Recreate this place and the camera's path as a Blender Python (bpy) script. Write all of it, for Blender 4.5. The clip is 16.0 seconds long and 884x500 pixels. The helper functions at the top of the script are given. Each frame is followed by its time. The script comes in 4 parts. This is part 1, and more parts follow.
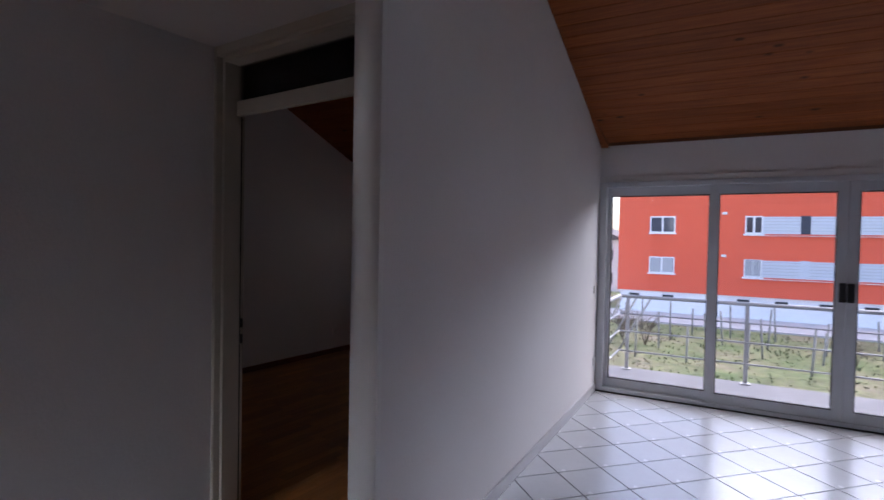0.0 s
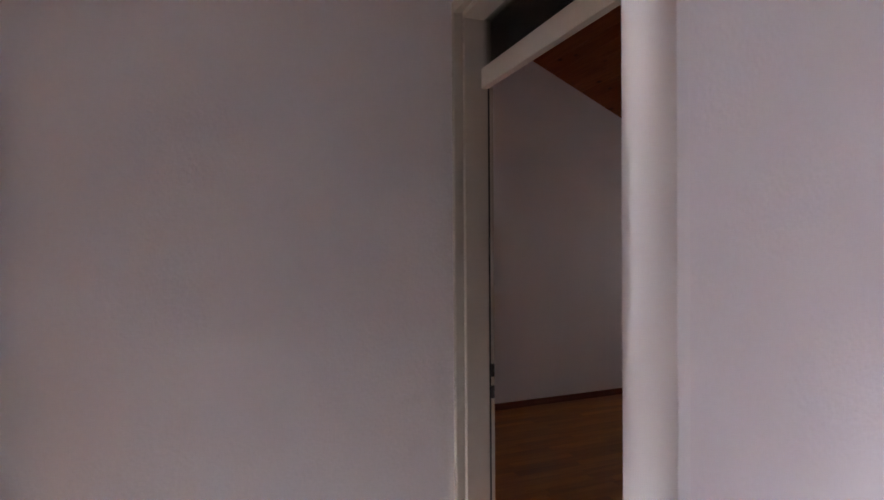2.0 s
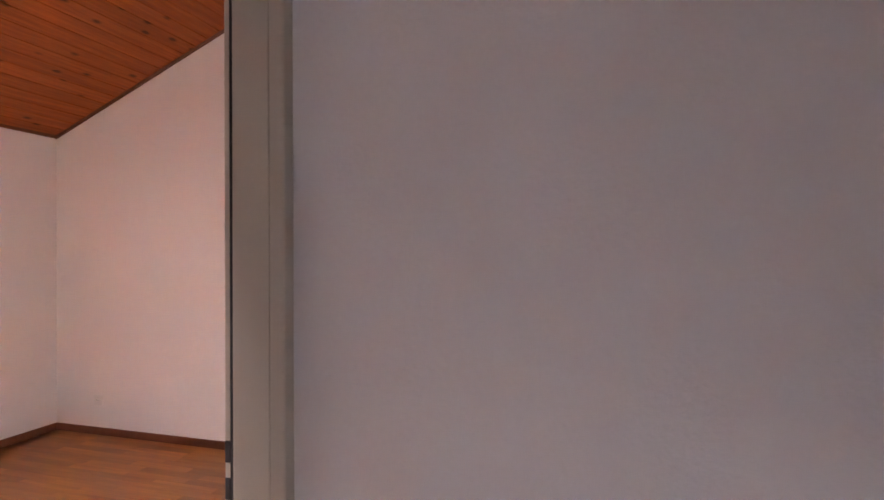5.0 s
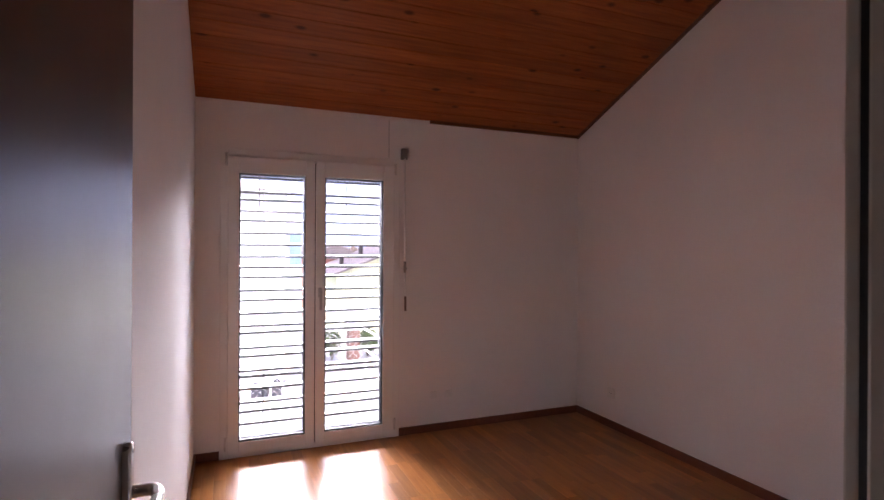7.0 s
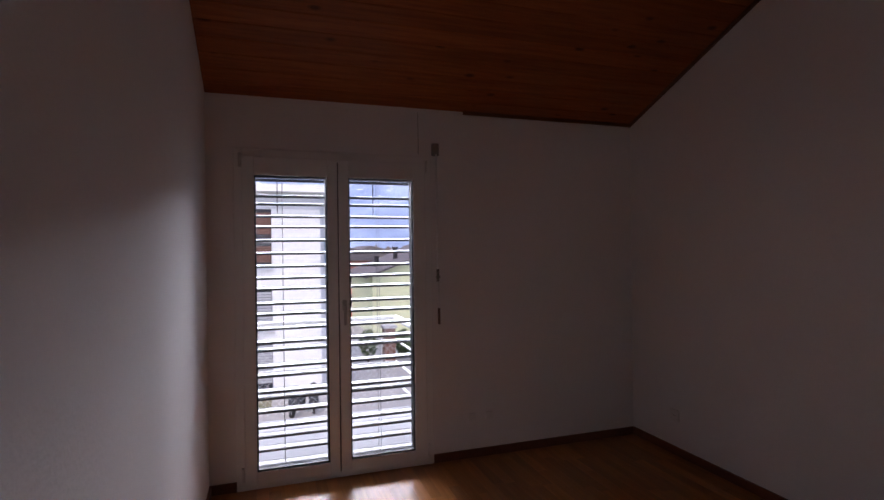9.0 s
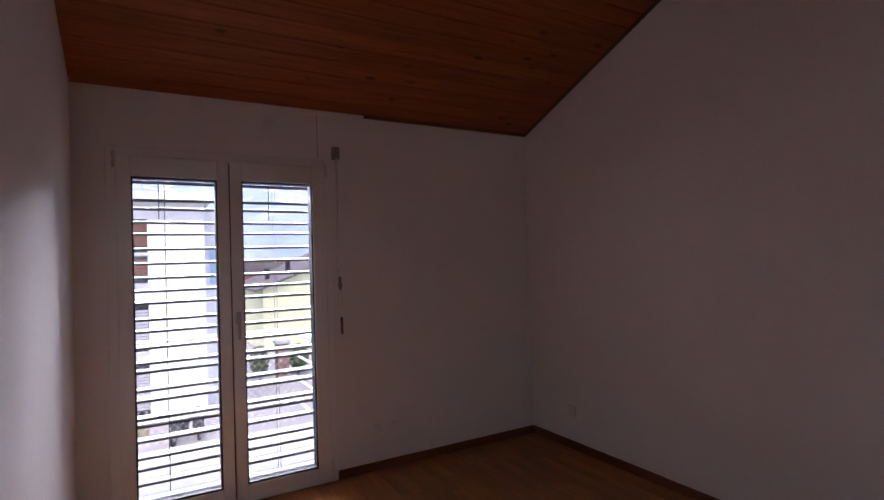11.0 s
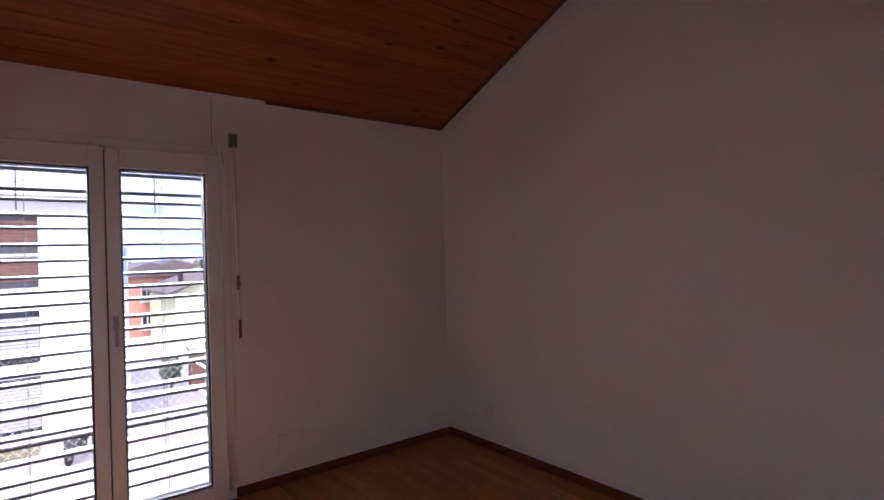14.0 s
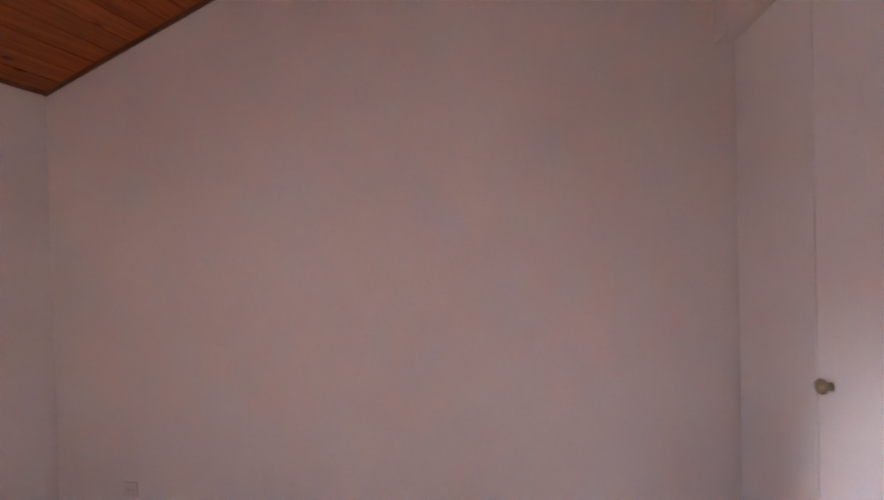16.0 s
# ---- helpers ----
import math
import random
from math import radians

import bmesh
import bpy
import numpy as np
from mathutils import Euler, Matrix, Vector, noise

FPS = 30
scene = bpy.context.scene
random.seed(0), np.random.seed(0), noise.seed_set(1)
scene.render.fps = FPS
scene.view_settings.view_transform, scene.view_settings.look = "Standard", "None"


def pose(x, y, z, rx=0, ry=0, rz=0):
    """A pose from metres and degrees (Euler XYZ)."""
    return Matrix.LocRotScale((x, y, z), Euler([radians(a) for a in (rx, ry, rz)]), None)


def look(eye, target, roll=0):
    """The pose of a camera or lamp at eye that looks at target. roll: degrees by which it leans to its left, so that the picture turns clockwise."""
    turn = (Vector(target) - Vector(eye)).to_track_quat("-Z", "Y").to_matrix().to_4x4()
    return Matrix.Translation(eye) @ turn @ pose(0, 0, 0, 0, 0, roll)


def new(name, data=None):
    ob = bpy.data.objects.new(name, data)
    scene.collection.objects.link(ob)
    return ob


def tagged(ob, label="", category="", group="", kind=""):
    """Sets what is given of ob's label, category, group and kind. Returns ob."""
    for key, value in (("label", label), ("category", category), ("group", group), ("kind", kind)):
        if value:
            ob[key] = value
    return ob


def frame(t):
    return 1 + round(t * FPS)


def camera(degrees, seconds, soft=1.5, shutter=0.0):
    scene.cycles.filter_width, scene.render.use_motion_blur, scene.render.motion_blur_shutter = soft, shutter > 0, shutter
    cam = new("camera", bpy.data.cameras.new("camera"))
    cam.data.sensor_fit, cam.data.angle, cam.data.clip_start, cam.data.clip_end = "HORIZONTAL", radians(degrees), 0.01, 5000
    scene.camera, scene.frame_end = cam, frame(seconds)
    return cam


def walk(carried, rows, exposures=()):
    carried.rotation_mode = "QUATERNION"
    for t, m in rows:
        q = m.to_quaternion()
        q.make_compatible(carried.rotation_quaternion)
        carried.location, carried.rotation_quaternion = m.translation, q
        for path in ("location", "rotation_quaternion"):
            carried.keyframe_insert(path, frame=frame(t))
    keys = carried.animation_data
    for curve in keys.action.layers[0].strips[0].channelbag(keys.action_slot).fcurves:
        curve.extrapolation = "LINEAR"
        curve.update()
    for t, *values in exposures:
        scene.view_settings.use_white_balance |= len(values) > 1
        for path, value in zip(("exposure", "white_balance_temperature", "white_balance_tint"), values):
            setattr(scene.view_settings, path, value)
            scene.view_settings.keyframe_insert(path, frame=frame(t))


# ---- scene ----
cam = camera(80.1, 16.0, shutter=0.2)
PATH = [
    (0, (2.452, -0.803, 1.467), (1.329, 0.851, 1.421), 1.1),
    (0.5, (2.309, -0.564, 1.448), (0.895, 0.849, 1.415), 0.7),
    (1, (2.206, -0.335, 1.436), (0.547, 0.782, 1.404), 0.3),
    (1.5, (2.086, -0.120, 1.458), (0.267, 0.711, 1.434), 0.1),
    (2, (1.860, -0.024, 1.481), (-0.007, 0.692, 1.463), -0.4),
    (2.5, (1.654, 0.077, 1.472), (-0.299, 0.509, 1.466), -0.6),
    (3, (1.542, 0.203, 1.470), (-0.458, 0.231, 1.470), -0.2),
    (3.2, (1.521, 0.236, 1.468), (-0.475, 0.116, 1.470), -0.1),
    (5.3, (0.941, -0.090, 1.443), (-0.902, -0.868, 1.454), -0.3),
    (5.5, (0.862, -0.123, 1.446), (-0.865, -1.132, 1.454), -0.0),
    (5.8, (0.778, -0.207, 1.424), (-0.695, -1.561, 1.429), 0.1),
    (6, (0.752, -0.262, 1.418), (-0.579, -1.755, 1.416), 0.3),
    (6.3, (0.732, -0.360, 1.416), (-0.394, -2.014, 1.418), 0.5),
    (6.5, (0.713, -0.413, 1.422), (-0.238, -2.172, 1.424), 0.7),
    (7, (0.646, -0.5, 1.426), (-0.111, -2.351, 1.425), 0.3),
    (7.5, (0.562, -0.618, 1.459), (-0.092, -2.508, 1.459), 0.1),
    (8, (0.51, -0.69, 1.492), (-0.055, -2.609, 1.481), 0.1),
    (8.5, (0.514, -0.788, 1.476), (-0.06, -2.704, 1.472), -0.4),
    (9, (0.503, -0.893, 1.469), (-0.131, -2.79, 1.467), -0.7),
    (9.5, (0.501, -0.952, 1.47), (-0.328, -2.772, 1.469), -1.1),
    (10, (0.51, -0.94, 1.459), (-0.446, -2.697, 1.47), -1.5),
    (12.5, (0.542, -1.013, 1.398), (-0.487, -2.728, 1.441), -1.7),
    (13, (0.499, -0.972, 1.375), (-0.57, -2.662, 1.424), -1.6),
    (13.5, (0.433, -0.968, 1.384), (-0.671, -2.636, 1.424), -1.6),
    (14, (0.356, -1.045, 1.414), (-0.867, -2.627, 1.436), -1.9),
    (14.5, (0.279, -1.244, 1.46), (-1.09, -2.702, 1.469), -1.6),
    (15, (0.256, -1.418, 1.484), (-1.275, -2.705, 1.486), -2.0),
    (15.5, (0.263, -1.583, 1.528), (-1.473, -2.575, 1.518), -2.0),
    (15.8, (0.258, -1.697, 1.549), (-1.652, -2.288, 1.536), -1.4),
    (16, (0.255, -1.749, 1.56), (-1.716, -2.087, 1.533), -1.4),
]
# ---- light ----
EXPOSURES = [(0, 2.3, 6200, 23), (1, 3.1, 6400, 26), (1.5, 3.8, 6600, 27), (2, 4.3, 6800, 28), (3, 4.8, 6900, 32), (3.2, 4.8, 6900, 32), (5.5, 4.45, 7000, 30), (6, 4.1, 6900, 31), (7, 2.95, 6600, 32), (8, 1.78, 6350, 27), (9, 1.32, 6250, 26), (10, 1.62, 6200, 27), (13, 2.08, 6250, 30), (14, 2.34, 6200, 31), (14.6, 2.85, 6250, 32), (15, 3.1, 6250, 31), (16, 3.82, 6300, 27)]
walk(cam, [(t, look(eye, target, roll)) for t, eye, target, roll in PATH], EXPOSURES)

SUN_DIR = Vector((0.25, 0.40, 0.88)).normalized()
world = bpy.data.worlds.new("sky")
scene.world = world
world.use_nodes = True
wn = world.node_tree.nodes
sky = wn.new("ShaderNodeTexSky")
sky.sky_type = "NISHITA"
sky.sun_disc = False
sky.sun_elevation = math.asin(SUN_DIR.z)
sky.sun_rotation = math.atan2(SUN_DIR.x, SUN_DIR.y)
sky.air_density, sky.dust_density, sky.ozone_density = 1.0, 3.0, 1.0
wn["Background"].inputs["Strength"].default_value = 0.125
world.node_tree.links.new(sky.outputs[0], wn["Background"].inputs["Color"])
sun = new("sun", bpy.data.lights.new("sun", "SUN"))
sun.data.energy, sun.data.angle, sun.data.color = 0.65, radians(70), (1.0, 0.98, 0.95)
sun.matrix_basis = look(SUN_DIR * 30, (0, 0, 0))


def sky_lamp(name, at, target, width, height, watts):
    """An area lamp just outside a window opening, above its head, that stands in for the light of the upper sky."""
    lamp = new(name, bpy.data.lights.new(name, "AREA"))
    lamp.data.shape, lamp.data.size, lamp.data.size_y = "RECTANGLE", width, height
    lamp.data.energy, lamp.data.color = watts, (0.90, 0.97, 1.0)
    lamp.matrix_basis = look(at, target)
    return lamp


sky_lamp("sky_light_bedroom", (-0.5, -10.4, 4.4), (0.06, -4.4, 1.0), 5.4, 3.4, 1230)
sky_lamp("sky_light_living", (4.8, 10.5, 4.4), (2.8, 4.3, 1.2), 8.0, 2.2, 95)


# ---- materials ----
def shader(name, rough=0.5, metal=0.0):
    m = bpy.data.materials.new(name)
    m.use_nodes = True
    b = m.node_tree.nodes["Principled BSDF"]
    b.inputs["Roughness"].default_value, b.inputs["Metallic"].default_value = rough, metal
    return m, m.node_tree.nodes, m.node_tree.links, b


def noise_of(n, l, coords, scale, detail=4, rough=0.6, stretch=None):
    """A noise texture on object coordinates, stretched where asked."""
    t = n.new("ShaderNodeTexNoise")
    t.inputs["Scale"].default_value, t.inputs["Detail"].default_value, t.inputs["Roughness"].default_value = scale, detail, rough
    if stretch:
        k = n.new("ShaderNodeMapping")
        k.inputs["Scale"].default_value = stretch
        l.new(coords, k.inputs["Vector"])
        coords = k.outputs[0]
    l.new(coords, t.inputs["Vector"])
    return t.outputs["Fac"]


def ramp(n, l, fac, stops):
    r = n.new("ShaderNodeValToRGB")
    while len(r.color_ramp.elements) < len(stops):
        r.color_ramp.elements.new(0.5)
    for e, (p, c) in zip(r.color_ramp.elements, stops):
        e.position, e.color = p, (*c, 1)
    l.new(fac, r.inputs["Fac"])
    return r.outputs["Color"]


def mixed(n, l, a, b, fac, mode="MIX"):
    x = n.new("ShaderNodeMix")
    x.data_type, x.blend_type = "RGBA", mode
    for s, v in ((x.inputs[6], a), (x.inputs[7], b), (x.inputs[0], fac)):
        if isinstance(v, (int, float)):
            s.default_value = v
        elif isinstance(v, tuple):
            s.default_value = (*v, 1)
        else:
            l.new(v, s)
    return x.outputs[2]


def bumped(n, l, b, height, strength, distance=0.01):
    k = n.new("ShaderNodeBump")
    k.inputs["Strength"].default_value, k.inputs["Distance"].default_value = strength, distance
    l.new(height, k.inputs["Height"])
    l.new(k.outputs[0], b.inputs["Normal"])


def surface(name, col, rough=0.5, metal=0.0, vary=0.08, big=1.2, fine=60.0, bump=0.1, depth=0.003):
    """A paint, plaster, metal or stone: broad stains, fine grain and relief."""
    m, n, l, b = shader(name, rough, metal)
    co = n.new("ShaderNodeTexCoord").outputs["Object"]
    wide, grain = noise_of(n, l, co, big), noise_of(n, l, co, fine, 6)
    lo, hi = tuple(c * (1 - vary) for c in col), tuple(min(1, c * (1 + vary)) for c in col)
    c = ramp(n, l, wide, [(0.3, lo), (0.7, hi)])
    g = ramp(n, l, grain, [(0.3, (1 - vary * 0.7,) * 3), (0.7, (1, 1, 1))])
    l.new(mixed(n, l, c, g, 1.0, "MULTIPLY"), b.inputs["Base Color"])
    r = n.new("ShaderNodeMapRange")
    r.inputs["To Min"].default_value, r.inputs["To Max"].default_value = max(0.02, rough - 0.08), min(1, rough + 0.08)
    l.new(wide, r.inputs["Value"])
    l.new(r.outputs[0], b.inputs["Roughness"])
    bumped(n, l, b, grain, bump, depth)
    return m


def timber(name, dark, light, along, rough=0.4, per="island", knots=0.0, grain=1.0, spread=0.35):
    """Wood with grain along an axis, each board in its own tone."""
    m, n, l, b = shader(name, rough)
    co = n.new("ShaderNodeTexCoord").outputs["Object"]
    if per == "island":
        rnd = n.new("ShaderNodeNewGeometry").outputs["Random Per Island"]
    else:
        rnd = n.new("ShaderNodeObjectInfo").outputs["Random"]
    off = n.new("ShaderNodeVectorMath")
    off.operation = "ADD"
    sc = n.new("ShaderNodeMath")
    sc.operation = "MULTIPLY"
    sc.inputs[1].default_value = 37.0
    l.new(rnd, sc.inputs[0])
    l.new(co, off.inputs[0])
    l.new(sc.outputs[0], off.inputs[1])
    stretch = [14.0, 14.0, 14.0]
    stretch["xyz".index(along)] = 0.9
    fibre = noise_of(n, l, off.outputs[0], 3.0 * grain, 6, 0.65, tuple(stretch))
    stretch["xyz".index(along)] = 2.5
    broad = noise_of(n, l, off.outputs[0], 0.5, 3, 0.5, tuple(stretch))
    c = ramp(n, l, fibre, [(0.25, dark), (0.75, light)])
    tone = ramp(n, l, rnd, [(0.0, (1 - spread,) * 3), (1.0, (1.0, 1.0, 1.0))])
    c = mixed(n, l, c, tone, 1.0, "MULTIPLY")
    c = mixed(n, l, c, ramp(n, l, broad, [(0.3, (0.75, 0.72, 0.7)), (0.7, (1, 1, 1))]), 0.7, "MULTIPLY")
    if knots:
        k = n.new("ShaderNodeTexVoronoi")
        k.inputs["Scale"].default_value = 1.0
        mp = n.new("ShaderNodeMapping")
        s = [9.0, 9.0, 9.0]
        s["xyz".index(along)] = 4.6
        mp.inputs["Scale"].default_value = s
        l.new(off.outputs[0], mp.inputs["Vector"])
        l.new(mp.outputs[0], k.inputs["Vector"])
        dark_knot = (dark[0] * 0.13, dark[1] * 0.12, dark[2] * 0.12)
        spot = ramp(n, l, k.outputs["Distance"], [(0.09, (knots,) * 3), (0.13, (knots * 0.6,) * 3), (0.2, (0, 0, 0))])
        some = n.new("ShaderNodeSeparateXYZ")
        l.new(k.outputs["Color"], some.inputs[0])
        few = n.new("ShaderNodeMath")
        few.operation = "GREATER_THAN"
        few.inputs[1].default_value = 0.58
        l.new(some.outputs["X"], few.inputs[0])
        f = n.new("ShaderNodeMath")
        f.operation = "MULTIPLY"
        l.new(spot, f.inputs[0])
        l.new(few.outputs[0], f.inputs[1])
        c = mixed(n, l, c, dark_knot, f.outputs[0])
    l.new(c, b.inputs["Base Color"])
    bumped(n, l, b, fibre, 0.12, 0.002)
    return m


def glass(name, tint=(1, 1, 1), rough=0.0):
    m, n, l, b = shader(name, rough)
    clear = n.new("ShaderNodeBsdfTransparent")
    clear.inputs[0].default_value = (*tint, 1)
    gloss = n.new("ShaderNodeBsdfGlossy")
    gloss.inputs["Roughness"].default_value = 0.01
    fres = n.new("ShaderNodeFresnel")
    fres.inputs["IOR"].default_value = 1.45
    mx = n.new("ShaderNodeMixShader")
    l.new(fres.outputs[0], mx.inputs[0])
    l.new(clear.outputs[0], mx.inputs[1])
    l.new(gloss.outputs[0], mx.inputs[2])
    l.new(mx.outputs[0], n["Material Output"].inputs["Surface"])
    return m


def diffuser_cloth(name, col):
    m, n, l, b = shader(name, 0.9)
    thin = n.new("ShaderNodeBsdfTranslucent")
    thin.inputs[0].default_value = (*col, 1)
    mx = n.new("ShaderNodeMixShader")
    mx.inputs[0].default_value = 0.6
    b.inputs["Base Color"].default_value = (*col, 1)
    l.new(b.outputs[0], mx.inputs[1])
    l.new(thin.outputs[0], mx.inputs[2])
    l.new(mx.outputs[0], n["Material Output"].inputs["Surface"])
    return m


# translucent cloth that scatters and dims the second room's daylight
LIGHT_DIFFUSER = diffuser_cloth("grey_light_diffuser", (0.55, 0.53, 0.51))
PLASTER = surface("white_plaster", (0.78, 0.76, 0.75), 0.9, vary=0.035, big=0.8, fine=70, bump=0.34, depth=0.005)
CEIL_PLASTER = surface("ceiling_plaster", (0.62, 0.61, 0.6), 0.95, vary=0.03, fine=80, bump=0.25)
# darkened plaster for unseen walls, so that less light bounces into the hall
PLASTER_BOUNCE_CUT = surface("plaster_darkened_for_bounce", (0.42, 0.40, 0.38), 0.9, vary=0.05, big=0.8, fine=70, bump=0.3)
PAINT = surface("cream_lacquer", (0.48, 0.445, 0.37), 0.38, vary=0.03, big=2.0, fine=120, bump=0.04, depth=0.001)
# the cream door lacquer with the leaf's shade put into its colour
PAINT_DOOR_SHADED = surface("door_lacquer_shaded", (0.075, 0.072, 0.067), 0.36, vary=0.03, big=2.0, fine=120, bump=0.04, depth=0.001)
PAINT_DOOR_SHADED.node_tree.nodes["Principled BSDF"].inputs["Specular IOR Level"].default_value = 0.3
PVC = surface("white_pvc", (0.78, 0.77, 0.75), 0.35, vary=0.02, big=3.0, fine=150, bump=0.02, depth=0.001)
GASKET = surface("black_gasket", (0.012, 0.012, 0.014), 0.6, vary=0.1)
ALU = surface("grey_aluminium", (0.66, 0.68, 0.71), 0.42, 0.1, vary=0.05, big=3, fine=180, bump=0.04, depth=0.001)
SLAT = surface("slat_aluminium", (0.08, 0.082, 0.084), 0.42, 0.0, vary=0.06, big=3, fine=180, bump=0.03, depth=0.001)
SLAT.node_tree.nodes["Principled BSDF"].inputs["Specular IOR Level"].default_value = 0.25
# near-black colour for the shade on the slats' room-side lip
SLAT_LIP_SHADE = surface("slat_lip_shade", (0.035, 0.035, 0.037), 0.6, vary=0.1)
HANDLE_GREY = surface("worn_handle_plastic", (0.42, 0.41, 0.40), 0.4, vary=0.04)
STEEL = surface("brushed_steel", (0.56, 0.55, 0.53), 0.28, 1.0, vary=0.06, big=6, fine=250, bump=0.04, depth=0.001)
DARK_STEEL = surface("dark_steel", (0.05, 0.045, 0.045), 0.4, 0.8, vary=0.1)
BRASS = surface("dull_brass", (0.44, 0.35, 0.23), 0.4, 0.8, vary=0.12, big=20)
PLASTIC = surface("white_plastic", (0.72, 0.71, 0.69), 0.4, vary=0.02)
GREY_PLASTIC = surface("grey_plastic", (0.20, 0.195, 0.19), 0.5, vary=0.05)
BROWN_PLASTIC = surface("brown_plastic", (0.16, 0.10, 0.08), 0.45, vary=0.06)
CORD = surface("grey_cord", (0.16, 0.16, 0.16), 0.8, vary=0.1)
CEIL_WOOD = timber("stained_pine_boards", (0.25, 0.057, 0.0135), (0.45, 0.132, 0.032), "x", 0.5, knots=0.75, spread=0.2)
CEIL_WOOD.node_tree.nodes["Principled BSDF"].inputs["Specular IOR Level"].default_value = 0.2
LATH_WOOD = timber("stained_lath", (0.12, 0.04, 0.014), (0.22, 0.075, 0.025), "x", 0.45)
PARQUET = timber("oiled_parquet", (0.43, 0.152, 0.039), (0.68, 0.285, 0.078), "y", 0.3, per="object", spread=0.36, grain=0.8)
PARQUET_REST = timber("oiled_parquet_rest", (0.43, 0.152, 0.039), (0.68, 0.285, 0.078), "y", 0.3, spread=0.36, grain=0.8)
for wood in (PARQUET, PARQUET_REST):
    wood.node_tree.nodes["Principled BSDF"].inputs["Specular IOR Level"].default_value = 0.3
BASE_WOOD = timber("dark_skirting_wood", (0.12, 0.036, 0.015), (0.22, 0.07, 0.028), "y", 0.4)
SCREED = surface("dark_bedding", (0.05, 0.03, 0.02), 0.9)
GROUT = surface("grey_grout", (0.05, 0.05, 0.055), 0.9, vary=0.1)
TILE = surface("pale_glazed_tile", (0.60, 0.62, 0.65), 0.25, vary=0.05, big=1.5, fine=30, bump=0.03, depth=0.002)
TILE_BASE = surface("grey_tile_skirting", (0.42, 0.42, 0.43), 0.35, vary=0.05)
GLASS = glass("clear_glass")
RENDER_WHITE = surface("white_render", (0.81, 0.815, 0.79), 0.9, vary=0.04, big=0.3, fine=12, bump=0.2)
RENDER_GREY_SHADE = surface("grey_render_and_shade", (0.58, 0.59, 0.61), 0.9, vary=0.05, big=0.3, fine=12)
RENDER_ORANGE = surface("orange_red_render", (0.78, 0.125, 0.062), 0.85, vary=0.05, big=0.15, fine=10, bump=0.2)
RENDER_YELLOW = surface("pale_yellow_render", (0.66, 0.69, 0.43), 0.9, vary=0.05, big=0.3, fine=10)
RENDER_PINK = surface("salmon_render", (0.60, 0.27, 0.20), 0.9, vary=0.06, big=0.3, fine=10)
PANEL_GREY = surface("pale_metal_panel", (0.55, 0.58, 0.62), 0.5, 0.2, vary=0.04, big=0.4, fine=20)
ROOF_TILE = surface("grey_brown_roof", (0.135, 0.12, 0.118), 0.9, vary=0.2, big=0.8, fine=8, bump=0.4)
SLAB = surface("balcony_screed", (0.12, 0.122, 0.13), 0.85, vary=0.15, big=1.5, fine=30, bump=0.2)
CONCRETE = surface("pale_concrete", (0.42, 0.42, 0.42), 0.85, vary=0.12, big=0.8, fine=30, bump=0.2)
ASPHALT = surface("worn_pale_asphalt", (0.30, 0.298, 0.285), 0.9, vary=0.12, big=0.2, fine=20, bump=0.3)
GALV = surface("galvanised_steel", (0.25, 0.26, 0.275), 0.5, 0.4, vary=0.08, big=4, fine=80)
RAIL_METAL = surface("grey_white_rail", (0.46, 0.46, 0.45), 0.5, vary=0.05, big=3)
WHITE_METAL = surface("white_painted_metal", (0.76, 0.76, 0.76), 0.45, vary=0.04, big=3)
WINDOW_DARK = surface("dark_window_glass", (0.03, 0.035, 0.045), 0.08, vary=0.3, big=0.8)
SHUTTER_BROWN = surface("brown_shutter", (0.16, 0.075, 0.05), 0.6, vary=0.12)
SHUTTER_GREY = surface("grey_shutter", (0.40, 0.41, 0.42), 0.6, vary=0.06)
RUBBER = surface("black_rubber", (0.02, 0.02, 0.02), 0.7)
DARK_PAINT = surface("dark_vehicle_paint", (0.05, 0.055, 0.065), 0.3, vary=0.1)
TWIG = surface("bare_twig", (0.13, 0.10, 0.075), 0.9, vary=0.2)
LEAF = surface("evergreen_leaf", (0.09, 0.14, 0.05), 0.6, vary=0.35, big=1.5, fine=20)
POST_WOOD = surface("weathered_post", (0.24, 0.235, 0.215), 0.9, vary=0.15, big=3)


def grass_material():
    m, n, l, b = shader("rough_winter_grass", 1.0)
    co = n.new("ShaderNodeTexCoord").outputs["Object"]
    a, f = noise_of(n, l, co, 0.35, 6, 0.7), noise_of(n, l, co, 2.2, 10, 0.85)
    c = ramp(n, l, a, [(0.36, (0.085, 0.125, 0.045)), (0.50, (0.14, 0.155, 0.075)), (0.64, (0.2, 0.175, 0.125))])
    c = mixed(n, l, c, ramp(n, l, f, [(0.38, (0.4, 0.38, 0.34)), (0.62, (1.4, 1.4, 1.35))]), 1.0, "MULTIPLY")
    l.new(c, b.inputs["Base Color"])
    bumped(n, l, b, f, 0.6, 0.1)
    return m


